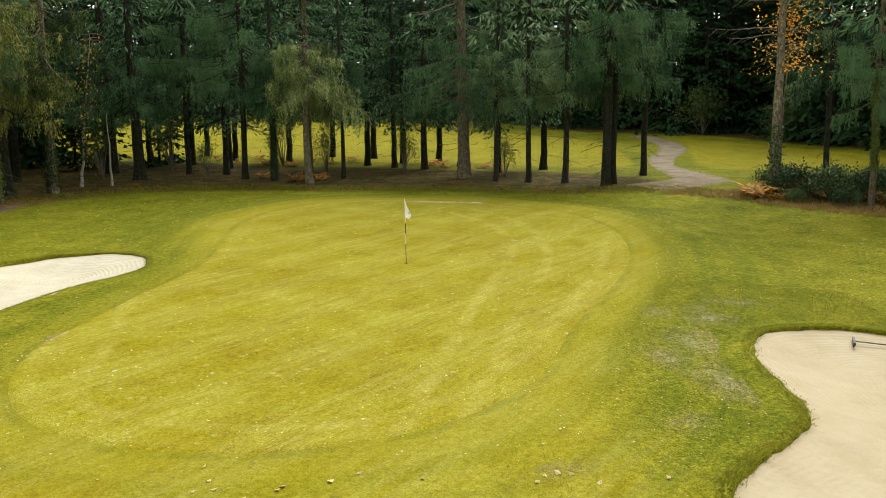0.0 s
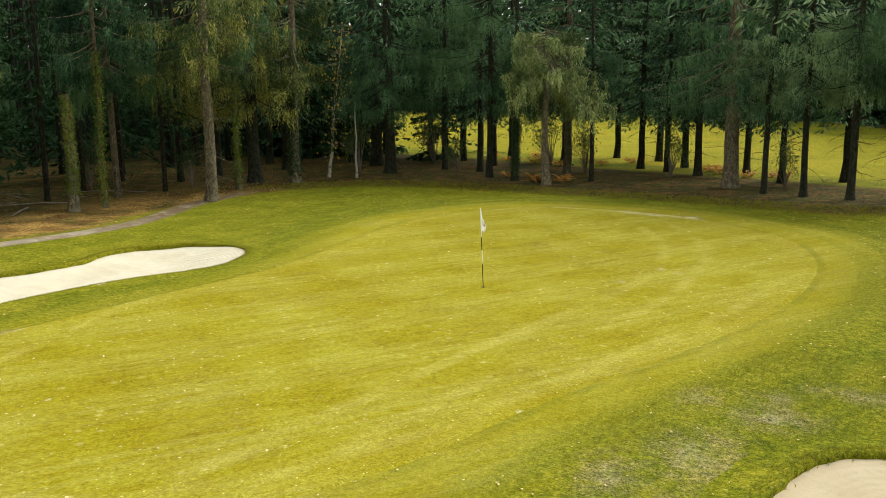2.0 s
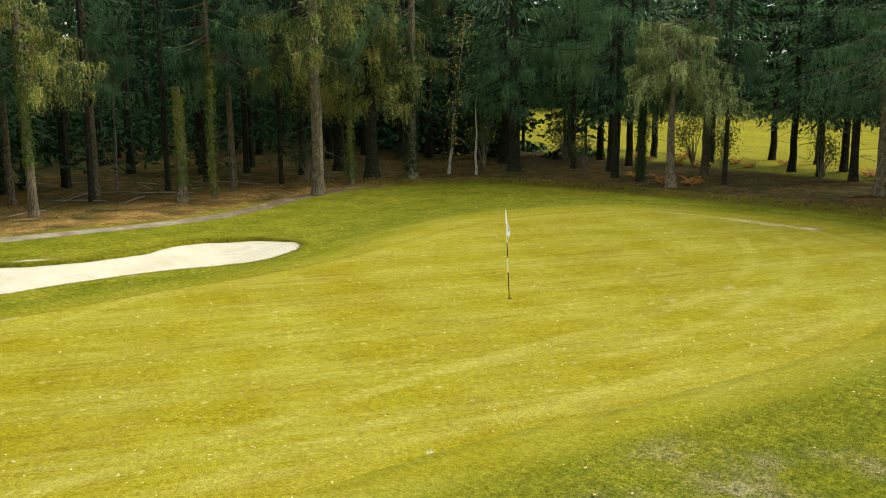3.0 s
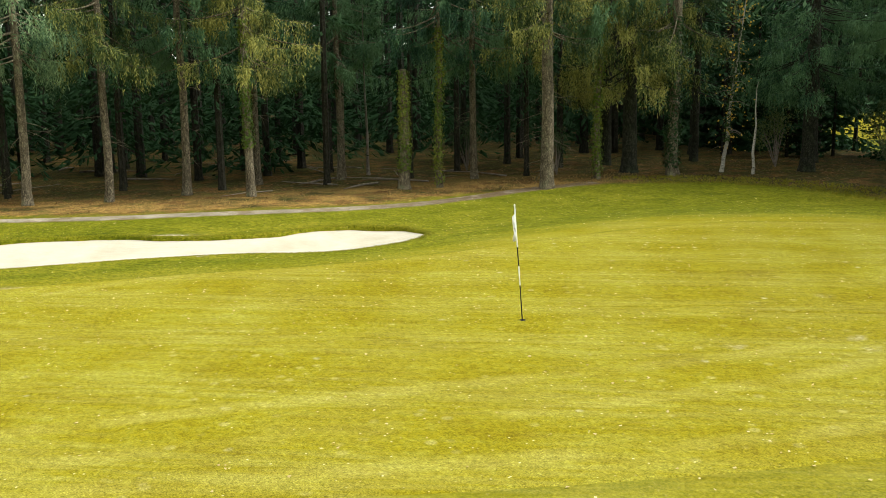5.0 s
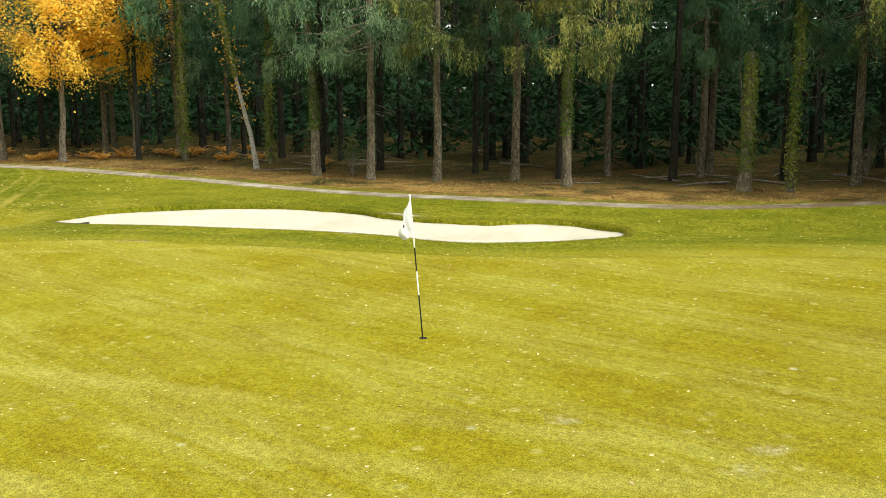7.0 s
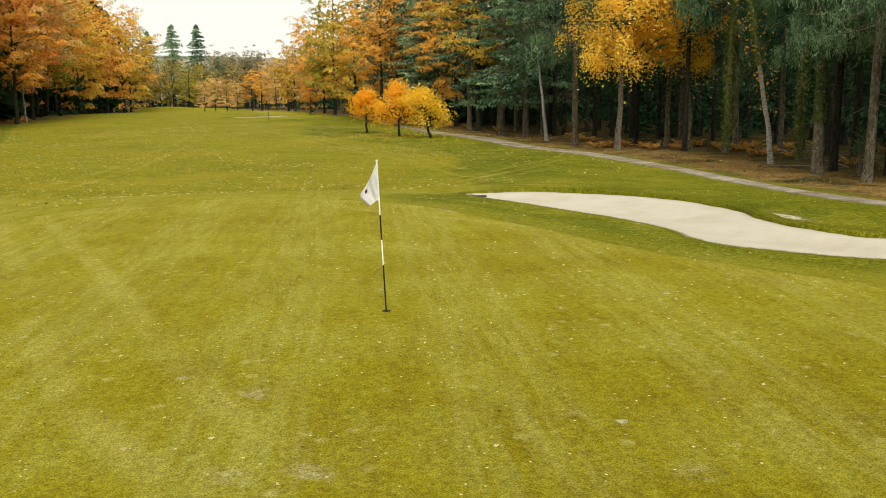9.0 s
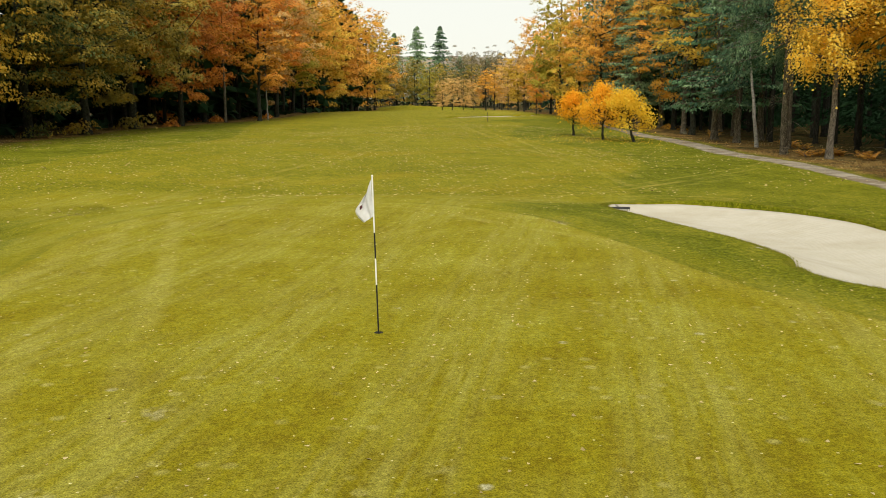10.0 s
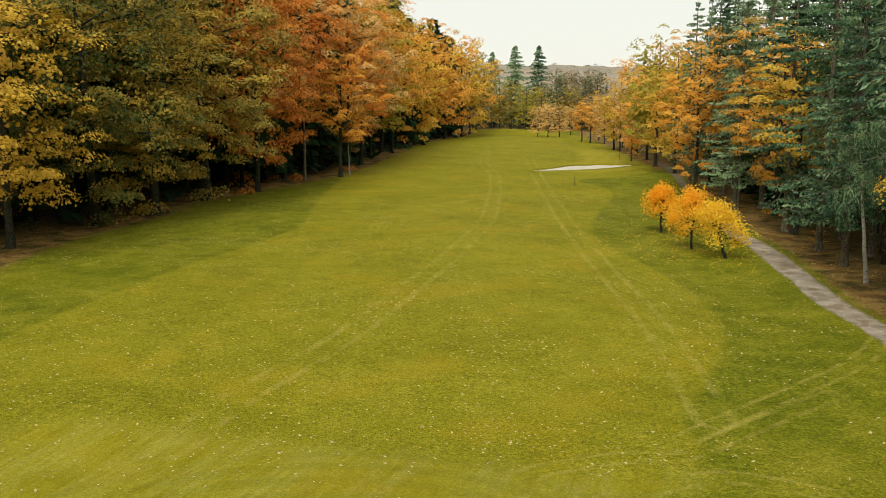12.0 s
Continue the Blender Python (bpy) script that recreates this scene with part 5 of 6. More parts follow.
# the weeping yellow birches beside the path, and the white stems
birch = broad_tree("birch", 601, (-38.0, 2.6), L_YELLOW, "birch with weeping bright yellow leaves beside the path", "birches", M_BARK_PALE, 13.5, 3.7, 5.7, 0.2, clumps=170, per=100, leaf=0.15, flat=0.8, weep=0.55, limbs=14, core=260, lean=(0.05, 0.1))
broad_tree("birch", 609, (-41.2, 5.6), L_YELLOW, "birch with hanging yellow leaves among the spruces", "birches", M_BARK, 13.0, 3.0, 6.0, 0.15, clumps=120, per=90, leaf=0.15, flat=0.8, weep=0.5, limbs=12, core=200, lean=(0.16, 0.05))


def slim_stem(name, seed, place, H, r0, lean, mat, label, leaves=None, ivy=None):
    ts, p = trunk_soup(seed, H, r0, lean, 8, 0.1, 0.3)
    parts = [("trunk", ts.mesh("trunk", [mat], True), "")]
    r = np.random.default_rng(seed)
    if leaves:
        lmat, count, z0, reach, size = leaves
        z = r.uniform(z0, H, count)
        az = np.round(r.uniform(0, 9, count)) * 0.7 + np.floor(z * 1.7) * 1.9
        rad = np.abs(r.normal(0.5, 0.35, count)) * reach
        c = along(p, z) + np.stack([np.cos(az) * rad, np.sin(az) * rad, -0.25 * rad + r.normal(0, 0.12, count)], 1) + r.normal(0, 0.1, (count, 3))
        parts.append(("leaves", Soup().add(*leaf_blobs(c, unit(rand_unit(r, count) + [0, 0, 0.6]), size * r.uniform(0.6, 1.3, count), r)).mesh("leaves", [lmat]), ""))
        tw = Soup()
        for k in range(26):
            zz = r.uniform(z0, H)
            a = along(p, np.array([zz]))[0]
            ang = np.round(r.uniform(0, 9)) * 0.7 + math.floor(zz * 1.7) * 1.9
            tw.add(*tube(np.stack([a, a + [math.cos(ang) * reach * 0.5, math.sin(ang) * reach * 0.5, 0.0], a + [math.cos(ang) * reach, math.sin(ang) * reach, -0.25 * reach]]), [0.018, 0.012, 0.004], 4))
        parts.append(("twigs", tw.mesh("twigs", [M_TWIG]), ""))
    if ivy:
        lo, hi, count, imat = ivy
        parts.append(("ivy", ivy_soup(seed + 3, p, r0, H, lo, hi, count, 0.11, 0.12).mesh("ivy", [imat]), "climbing ivy leaves"))
    return make_tree(name, place, parts, label, "tree", "")


slim_stem("birch", 621, (-42.0, -7.6), 9, 0.14, (0.1, -0.06), M_BIRCH, "slender white birch stem leaning over", (L_GREEN, 1800, 5.6, 1.8, 0.15))
slim_stem("birch", 631, (-33.6, 15.9), 11, 0.14, (-0.03, -0.2), M_BIRCH, "leaning pale birch with orange leaf sprigs", (L_ORANGE, 300, 2.4, 0.8, 0.13), (4.6, 10, 1500, L_IVY))
slim_stem("birch", 641, (-21.9, 54.2), 9, 0.1, (0.13, 0.02), M_BIRCH, "thin leaning birch with sparse leaves", (L_GOLD, 260, 1.0, 0.9, 0.13), (1.5, 7, 900, L_IVY_DARK))
slim_stem("birch", 651, (-20.2, 54.6), 4.6, 0.08, (-0.005, 0.01), M_BIRCH, "thin upright white birch stem")
slim_stem("birch", 661, (-27, -88), 9, 0.11, (0.05, 0.02), M_BIRCH, "white birch stem at the wood's edge", (L_GREEN, 500, 4.0, 1.4, 0.2))
slim_stem("sapling", 671, (-19.7, -80.5), 14, 0.2, (0.01, 0.0), M_BARK, "slim grey-barked tree at the wood's edge", (L_OAK, 700, 8.0, 1.5, 0.3))
slim_stem("birch", 691, (-60.5, -47), 9, 0.12, (0.02, -0.06), M_BIRCH, "slim white birch between spruces")
slim_stem("maple", 701, (16.9, 47.9), 11, 0.07, (0.02, 0.02), M_BARK, "thin maple with orange leaves beside a trunk", (L_ORANGE, 900, 6.4, 1.7, 0.13))


# three small yellow trees on the rough
def little_tree(seed, place, mat, H, R, lean, label):
    r = np.random.default_rng(seed)
    wood, p = trunk_soup(seed, H * 0.8, 0.11, lean, 7, 0.12, 0.3)
    lv = Soup()
    for k in range(34):
        u = r.random() ** 0.6
        z = 0.9 + (H - 0.9) * u
        az = r.uniform(0, 6.28)
        rad = R * math.sin(math.pi * min(0.97, 0.2 + 0.75 * u)) * r.uniform(0.35, 1.0)
        a = along(p, np.array([min(z * 0.75, H * 0.75)]))[0]
        c = np.array([a[0] + math.cos(az) * rad, a[1] + math.sin(az) * rad, z])
        wood.add(*tube(np.stack([a, (a + c) / 2 + [0, 0, -0.1], c]), [0.035, 0.022, 0.006], 4))
        m = 130
        q = c + r.normal(0, 1, (m, 3)) * [0.34, 0.34, 0.26]
        lv.add(*leaf_blobs(q, unit(rand_unit(r, m) + [0, 0, 0.5]), 0.15 * r.uniform(0.6, 1.3, m), r))
    return make_tree("small_tree", place, [("trunk", wood.mesh("trunk", [M_BARK_DARK], True), ""), ("crown", lv.mesh("crown", [mat]), "")], label, "tree", "small yellow trees on the rough")


little_tree(721, (-41.0, -29.6), L_AMBER, 3.6, 1.8, (0.05, 0.0), "small bushy tree with bright yellow leaves")
little_tree(731, (-38.6, -21.2), L_AMBER, 4.2, 1.7, (0.0, 0.02), "small bushy tree with orange-yellow leaves")
little_tree(741, (-38.7, -17.1), L_LEMON, 3.6, 1.7, (0.3, -0.06), "small leaning tree with yellow-green leaves")


# ---------------------------------------------------------------- woods behind
def wood_spruce(seed, H, z0, R, r0, branches, cards, wide, low=0, bias=0.9, long=1.0):
    """A plain forest spruce, bark in slot 0, needles in slot 1."""
    r = np.random.default_rng(seed)
    s = Soup()
    p = np.array([[0, 0, -0.2], [0, 0, 0.4], [0.05, 0, H * 0.45], [0, 0, H]])
    s.add(*tube(p, np.array([1.4, 1.05, 0.75, 0.06]) * r0, 6))
    for k in range(branches + low):
        if k < branches:
            u = r.random() ** bias
            z = z0 + (H - z0) * u
            L = R * (1 - u) ** 0.7 * r.uniform(0.6, 1.1) + 0.3
            m, w = cards, wide
        else:
            u = 0.0
            z = r.uniform(1.6, z0 + 1.5)
            L = r.uniform(1.0, 2.4)
            m, w = 5, 0.06
        az = r.uniform(0, 6.28)
        d = np.array([math.cos(az), math.sin(az), 0])
        q = r.uniform(0.1, 1, m)
        lat = np.array([-d[1], d[0], 0])
        fan = r.normal(0, 1, m)
        base = np.array([0, 0, z]) + d * (q * L)[:, None] - np.array([0, 0, 1]) * (0.35 * q * L)[:, None] * (1 - u) + lat * (fan * 0.22 * L)[:, None]
        a = unit(d * 0.7 + lat * fan[:, None] * 0.6 + np.array([0, 0, -0.45]) + r.normal(0, 0.25, (m, 3)))
        length = r.uniform(0.8, 1.9, m) * (0.5 + 0.5 * L / R) * long
        b = unit(np.cross(a, r.normal(size=(m, 3)) * 0.6 + [0, 0, 1.0]))
        s.add(*leaf_cards(base, a, b, length, w * r.uniform(0.6, 1.4, m)), mat=1)
    return s


def wood_broad(seed, H, R, z_low, r0, clumps, per, leaf):
    wood, lv = broadleaf(seed, H, R, z_low, r0, clumps=clumps, per=per, leaf=leaf, limbs=7, core=120)
    s = Soup()
    s.moved(wood, np.zeros(3))
    for v, f in zip(lv.v, lv.f):
        s.v.append(v)
        s.f.append(f + wood.n)
        s.m.append(np.full(len(f), 1))
    s.n += lv.n
    return s


inner = [wood_spruce(801 + k, 22 + k, 0.8 + k * 0.5, 3.6, 0.2 + 0.025 * k, 44, 14, 0.22, 0, 1.7, 0.5) for k in range(4)]
middle = [wood_spruce(821 + k, 20 + k, 4.8 + k * 0.6, 3.4, 0.16 + 0.02 * k, 40, 20, 0.13, 16, 1.8, 0.38) for k in range(3)]
skirted = [wood_spruce(831 + k, 21 + 2 * k, 0.6, 3.7, 0.2, 60, 6, 1.15) for k in range(2)]
veil = [wood_spruce(861 + k, 21 + 2 * k, 0.4, 3.9, 0.2, 92, 20, 0.3, 0, 1.3, 0.42) for k in range(2)]
screen = [wood_spruce(841 + k, 21 + 2 * k, 0.5, 3.9, 0.2, 84, 11, 0.52, 0, 1.2, 0.7) for k in range(2)]
far_broad = [wood_broad(871 + k, 19 + 2 * k, 6.2, 2.5, 0.3, 40, 20, 0.8) for k in range(3)]


def scatter(area, spacing, seed, gap_from=()):
    """Jittered places inside an outline, kept off other things."""
    r = np.random.default_rng(seed)
    poly = np.array(area, float)
    lo, hi = poly.min(0), poly.max(0)
    x, y = np.meshgrid(np.arange(lo[0], hi[0], spacing), np.arange(lo[1], hi[1], spacing))
    x = x.ravel() + r.uniform(-0.42, 0.42, x.size) * spacing
    y = y.ravel() + r.uniform(-0.42, 0.42, y.size) * spacing
    ok = area_distance(x, y, poly) < 0
    for other, dist in gap_from:
        ok &= area_distance(x, y, other) > dist
    for px, py in STEMS:
        ok &= np.hypot(x - px, y - py) > 1.6
    return np.stack([x[ok], y[ok]], 1), r


STEMS = [(o.matrix_basis.translation.x, o.matrix_basis.translation.y) for o in scene.objects if o.parent is None and o.type == "EMPTY"]


def woodland(name, area, spacing, seed, kinds, needles, label, sizes=(0.85, 1.1), gaps=(), near=1e6):
    spots, r = scatter(area, spacing, seed, gaps)
    spots = spots[area_distance(spots[:, 0], spots[:, 1], OPEN) < near]
    z = height(spots[:, 0], spots[:, 1])
    s = Soup()
    for (x, y), h in zip(spots, z):
        s.moved(kinds[r.integers(len(kinds))], np.array([x, y, h]), r.uniform(0, 6.28), r.uniform(*sizes))
    # both materials have the wood's shade painted into them
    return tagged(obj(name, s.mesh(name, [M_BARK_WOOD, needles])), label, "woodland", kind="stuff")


WEST = [(-26, 46), (-25.5, 30), (-33, 12), (-41, -3), (-50, -20), (-62, -44), (-80, -52), (-76, 20), (-72, 68), (-86, 140), (-66, 122), (-46, 92), (-35, 74), (-28, 62)]
EAST = [(34, -20), (20, -31), (2, -50), (-6, -66), (-20, -84), (-34, -112), (-50, -150), (-72, -196), (-96, -240), (-84, -250), (-40, -170), (-10, -110), (14, -66), (44, -36)]
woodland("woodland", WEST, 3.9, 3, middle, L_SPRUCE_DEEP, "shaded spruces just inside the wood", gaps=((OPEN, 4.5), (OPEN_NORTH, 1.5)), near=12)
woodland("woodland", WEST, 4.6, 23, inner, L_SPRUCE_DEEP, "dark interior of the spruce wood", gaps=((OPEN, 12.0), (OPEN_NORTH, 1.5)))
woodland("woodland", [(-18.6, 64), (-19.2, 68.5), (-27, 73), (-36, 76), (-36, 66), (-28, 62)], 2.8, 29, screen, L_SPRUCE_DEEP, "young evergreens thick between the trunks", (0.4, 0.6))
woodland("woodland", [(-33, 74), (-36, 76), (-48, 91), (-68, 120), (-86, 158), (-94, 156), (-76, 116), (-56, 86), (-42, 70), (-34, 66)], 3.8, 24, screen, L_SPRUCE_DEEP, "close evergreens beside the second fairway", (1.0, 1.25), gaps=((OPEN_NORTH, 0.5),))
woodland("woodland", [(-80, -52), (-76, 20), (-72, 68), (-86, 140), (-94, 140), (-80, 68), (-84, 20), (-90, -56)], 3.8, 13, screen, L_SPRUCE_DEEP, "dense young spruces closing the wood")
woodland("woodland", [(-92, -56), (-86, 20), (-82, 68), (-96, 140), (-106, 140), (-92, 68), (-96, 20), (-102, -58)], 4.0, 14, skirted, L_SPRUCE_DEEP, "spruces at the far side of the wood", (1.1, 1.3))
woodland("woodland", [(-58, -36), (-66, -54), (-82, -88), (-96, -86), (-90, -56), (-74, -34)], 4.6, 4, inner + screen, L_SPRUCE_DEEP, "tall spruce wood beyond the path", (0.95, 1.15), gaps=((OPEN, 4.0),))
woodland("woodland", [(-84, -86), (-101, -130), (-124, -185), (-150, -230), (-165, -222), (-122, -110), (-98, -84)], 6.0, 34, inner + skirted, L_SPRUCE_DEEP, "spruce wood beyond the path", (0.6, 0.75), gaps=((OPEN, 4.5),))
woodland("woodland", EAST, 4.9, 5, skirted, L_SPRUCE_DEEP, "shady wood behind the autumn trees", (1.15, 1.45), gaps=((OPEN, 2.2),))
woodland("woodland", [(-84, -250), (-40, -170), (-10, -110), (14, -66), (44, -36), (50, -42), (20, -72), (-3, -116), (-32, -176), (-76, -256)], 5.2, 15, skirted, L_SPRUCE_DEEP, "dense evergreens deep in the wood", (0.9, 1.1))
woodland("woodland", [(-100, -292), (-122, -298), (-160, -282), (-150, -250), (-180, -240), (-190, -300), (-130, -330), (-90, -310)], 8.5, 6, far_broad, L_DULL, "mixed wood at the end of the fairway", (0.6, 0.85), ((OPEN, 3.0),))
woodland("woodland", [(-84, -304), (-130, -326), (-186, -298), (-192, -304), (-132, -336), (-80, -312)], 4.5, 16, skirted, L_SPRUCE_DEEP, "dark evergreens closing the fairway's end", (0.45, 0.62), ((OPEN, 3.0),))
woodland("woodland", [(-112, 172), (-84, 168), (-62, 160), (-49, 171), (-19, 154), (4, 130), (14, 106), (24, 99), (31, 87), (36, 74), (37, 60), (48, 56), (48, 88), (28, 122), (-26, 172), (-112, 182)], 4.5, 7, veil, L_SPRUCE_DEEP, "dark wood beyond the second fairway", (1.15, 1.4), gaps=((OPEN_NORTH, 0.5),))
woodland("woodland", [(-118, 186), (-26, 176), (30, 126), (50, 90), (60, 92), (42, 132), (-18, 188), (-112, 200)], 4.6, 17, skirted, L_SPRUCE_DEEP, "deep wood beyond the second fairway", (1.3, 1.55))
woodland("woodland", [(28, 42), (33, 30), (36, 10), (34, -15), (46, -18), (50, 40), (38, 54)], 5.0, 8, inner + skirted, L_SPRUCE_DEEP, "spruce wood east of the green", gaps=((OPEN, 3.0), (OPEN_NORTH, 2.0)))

# lone firs standing above the far wood
fir_all = wood_spruce(901, 32, 4.0, 8.5, 0.42, 230, 14, 0.45, 0, 0.7, 1.1)
fir_trunk, fir_crown = Soup(), Soup()
fir_trunk.add(fir_all.v[0], fir_all.f[0])
for v, f in zip(fir_all.v[1:], fir_all.f[1:]):
    fir_crown.add(v, f - f.min())
fir = make_tree("fir", (-137.9, -305.4), [("trunk", fir_trunk.mesh("trunk", [M_BARK_DARK], True), ""), ("crown", fir_crown.mesh("crown", [L_SPRUCE_BLUE]), "")], "dark pointed fir above the far wood", "tree", "far firs")
for x, y, turn, size in ((-145.5, -300.1, 40, 1.0), (-131.8, -315.2, 80, 0.93), (-186.8, -340.5, 200, 0.68), (-175.5, -345.9, 10, 0.7)):
    plant(fir, x, y, turn, size)


# the wooded ridge on the skyline
def ridge():
    g = Graph("hazed_distant_woods")
    f = g.math("MULTIPLY_ADD", g.noise(0.03, 4, 0.7), 0.6, g.math("MULTIPLY", g.noise(0.16, 3, 0.7), 0.5))
    # autumn tones greyed and lifted: distance haze is mixed into the colour
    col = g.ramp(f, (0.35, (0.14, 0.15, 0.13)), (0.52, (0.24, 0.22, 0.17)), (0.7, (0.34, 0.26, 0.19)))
    mat = g.done(col, 0.95, g.bump(g.noise(0.2, 3, 0.7), 1.0, 4.0), spec=0.05)
    a = np.linspace(radians(188), radians(238), 160)
    rows = []
    for k, (dist, up) in enumerate(((600, 0.0), (690, 0.45), (800, 0.8), (930, 1.0), (1060, 0.7), (1200, 0.0))):
        h = up * (42 + 2.5 * np.sin(a * 13 + 1) + 1.0 * np.sin(a * 41)) + up * np.array([noise.noise((t * 90, k * 3.1, 0.5)) * 1.5 + noise.noise((t * 260, k * 3.1, 2.5)) * 1.2 for t in a])
        ang = a + radians(90) - radians(60)
        rows.append(np.stack([np.cos(ang) * dist, np.sin(ang) * dist, h - 0.6], 1))
    n = len(a)
    i, j = np.meshgrid(np.arange(len(rows) - 1), np.arange(n - 1), indexing="ij")
    s = Soup().add(np.concatenate(rows), np.stack([i * n + j, i * n + j + 1, (i + 1) * n + j + 1, (i + 1) * n + j], -1).reshape(-1, 4))
    return tagged(obj("hill", s.mesh("hill", [mat], True)), "low wooded hill on the skyline in hazed autumn colour", "hill", kind="structure")


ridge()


# ---------------------------------------------------------------- undergrowth
def shrub(seed, R, H, count, leaf, mat, name, label, category, sparse=0.0):
    r = np.random.default_rng(seed)
    st, lv = Soup(), Soup()
    for k in range(16):
        az, u = r.uniform(0, 6.28), r.random()
        tip = np.array([math.cos(az) * R * u, math.sin(az) * R * u, H * (1 - 0.5 * u * u) * r.uniform(0.7, 1)])
        st.add(*tube(np.stack([[0, 0, -0.05], tip * [0.5, 0.5, 0.6], tip]), [0.03, 0.02, 0.006], 4))
        m = count // 16
        q = tip + r.normal(0, 1, (m, 3)) * [R * 0.24, R * 0.24, H * 0.17]
        q[:, 2] = np.abs(q[:, 2])
        lv.add(*leaf_blobs(q, unit(rand_unit(r, m) + [0, 0, 0.6]), leaf * r.uniform(0.6, 1.3, m), r))
    top = tagged(new(name), label, category)
    tagged(obj("stem", st.mesh("stem", [M_TWIG]), top), kind="stuff")
    obj("leaves", lv.mesh("leaves", [mat]), top)
    return top


def set_at(ob, x, y, turn=0.0, size=1.0, up=0.0):
    ob.matrix_basis = pose(x, y, float(height(x, y)) + up, 0, 0, turn) @ Matrix.Diagonal((size, size, size, 1))
    return ob


laurel = set_at(shrub(1001, 1.15, 1.5, 2400, 0.12, L_SHRUB, "shrub", "dense dark evergreen shrub at the tree's foot", "shrub"), 17.4, 46.6)
for x, y, turn, size in ((18.9, 46.0, 70, 1.05), (16.9, 48.2, 150, 0.9), (20.2, 45.6, 200, 0.95), (21.6, 46.2, 20, 1.0), (19.0, 44.4, 10, 0.55), (21.2, 43.8, 90, 0.6), (16.9, 45.4, 30, 0.42)):
    plant(laurel, x, y, turn, size)
bush_far = set_at(shrub(1011, 2.2, 4.2, 2600, 0.24, L_GREEN, "shrub", "loose green shrub under the far wood", "shrub"), 25.5, 96)
plant(bush_far, 31.0, 88, 100, 0.8)
under = set_at(shrub(1021, 1.2, 3.0, 1500, 0.11, L_GREEN, "sapling", "leafy green sapling between the trunks", "sapling"), -12.2, 66.5)
for x, y, turn, size in ((-8.4, 62, 50, 0.9), (-19.2, 63, 10, 1.1), (-3.2, 61.5, 200, 0.8), (3.4, 58.6, 80, 0.7), (-15.5, 58.8, 20, 0.7), (-26.5, 47.5, 0, 0.7), (-31.5, 45, 0, 0.8), (-30.8, 21.6, 0, 0.5), (-22, 58, 0, 0.9)):
    plant(under, x, y, turn, size)


def bracken(seed, fronds=9):
    r = np.random.default_rng(seed)
    lv, st = Soup(), Soup()
    for k in range(fronds):
        az = k * 6.28 / fronds + r.uniform(-0.3, 0.3)
        d = np.array([math.cos(az), math.sin(az), 0])
        L, up = r.uniform(0.5, 0.95), r.uniform(0.4, 0.8)
        t = np.linspace(0, 1, 8)
        path = d * (t * L)[:, None] + np.array([0, 0, 1.0]) * (up * (1.6 * t - 1.1 * t**2))[:, None]
        st.add(*tube(path, np.linspace(0.008, 0.003, 8), 3))
        lat = np.array([-d[1], d[0], 0])
        for side in (-1, 1):
            q = np.linspace(0.2, 1, 11)
            c = np.stack([np.interp(q, t, path[:, a]) for a in range(3)], 1)
            ln = 0.3 * (1.1 - q)
            a = unit(lat * side + d * 0.4 + np.array([0, 0, -0.25]) + r.normal(0, 0.1, (11, 3)))
            lv.add(*leaf_cards(c + a * (ln / 2)[:, None], a, np.tile(d, (11, 1)), ln, ln * 0.42 + 0.02))
    top = tagged(new("fern"), "rusty orange bracken clump on the litter", "fern", "bracken under the trees")
    tagged(obj("stalk", st.mesh("stalk", [M_TWIG]), top), kind="stuff")
    obj("fronds", lv.mesh("fronds", [L_FERN]), top)
    return top


fern = set_at(bracken(1101), -40.0, 3.6)
r = np.random.default_rng(77)
FERNS = [(-38.2, 0.6), (-39.0, 0.9), (-40.5, 2.6), (-40.0, 1.4), (-43.5, 4.4), (-42.9, 6.6), (-44.7, 7.6), (-43.6, 8.4), (-46.9, 8.7), (-45.8, 9.4), (-48, 10), (-44, 5.6), (-39.6, 1.2), (-40.5, 0.2), (-38.8, 4.6), (-41.0, 4.6), (-40.2, 5.4), (-43.2, -5.6), (-43.0, -4.4), (-43.8, -6.6), (-40.6, 8.6), (-39.4, 12.2), (-41.5, 9.0), (-38.2, 14.2), (-35.6, 18.8), (-37.4, 12.6), (-42.4, 4.0),
         (-11.8, 57.9), (-9.4, 56.2), (-8.0, 56.6), (1.0, 62.4), (2.2, 63.0), (3.0, 61.8), (-0.8, 64.0), (-1.6, 65.2),  (-11.4, 66), (-9, 67.5), (-13.6, 67.2), (-16, 68), (-17.8, 70), (-15, 71.5), (-10.5, 69.2), (-7.6, 69.6), (-49.5, -21), (-52, -24)]
for x, y in FERNS:
    plant(fern, x, y, r.uniform(0, 360), r.uniform(0.75, 1.25))
for x, y, k in ((15.7, 46.6, 1.5), (15.5, 47.3, 1.7), (16.2, 46.0, 1.0), (17.9, 47.4, 2.3), (18.6, 46.9, 2.2), (20.4, 46.2, 2.1), (21.6, 45.4, 1.6)):
    plant(fern, x, y, r.uniform(0, 360), k)


def flat_leaves(name, xy, size, mat, label, lift=0.02, curl=0.2, seed=9):
    """Fallen leaves lying on the ground."""
    r = np.random.default_rng(seed)
    n = len(xy)
    c = np.concatenate([xy, (height(xy[:, 0], xy[:, 1]) + lift + r.uniform(0, 0.012, n))[:, None]], 1)
    nrm = unit(np.tile([0, 0, 1.0], (n, 1)) + r.normal(0, curl, (n, 3)))
    return tagged(obj(name, Soup().add(*leaf_blobs(c, nrm, size * r.uniform(0.6, 1.4, n), r)).mesh(name, [mat])), label, "fallen leaves", kind="stuff")


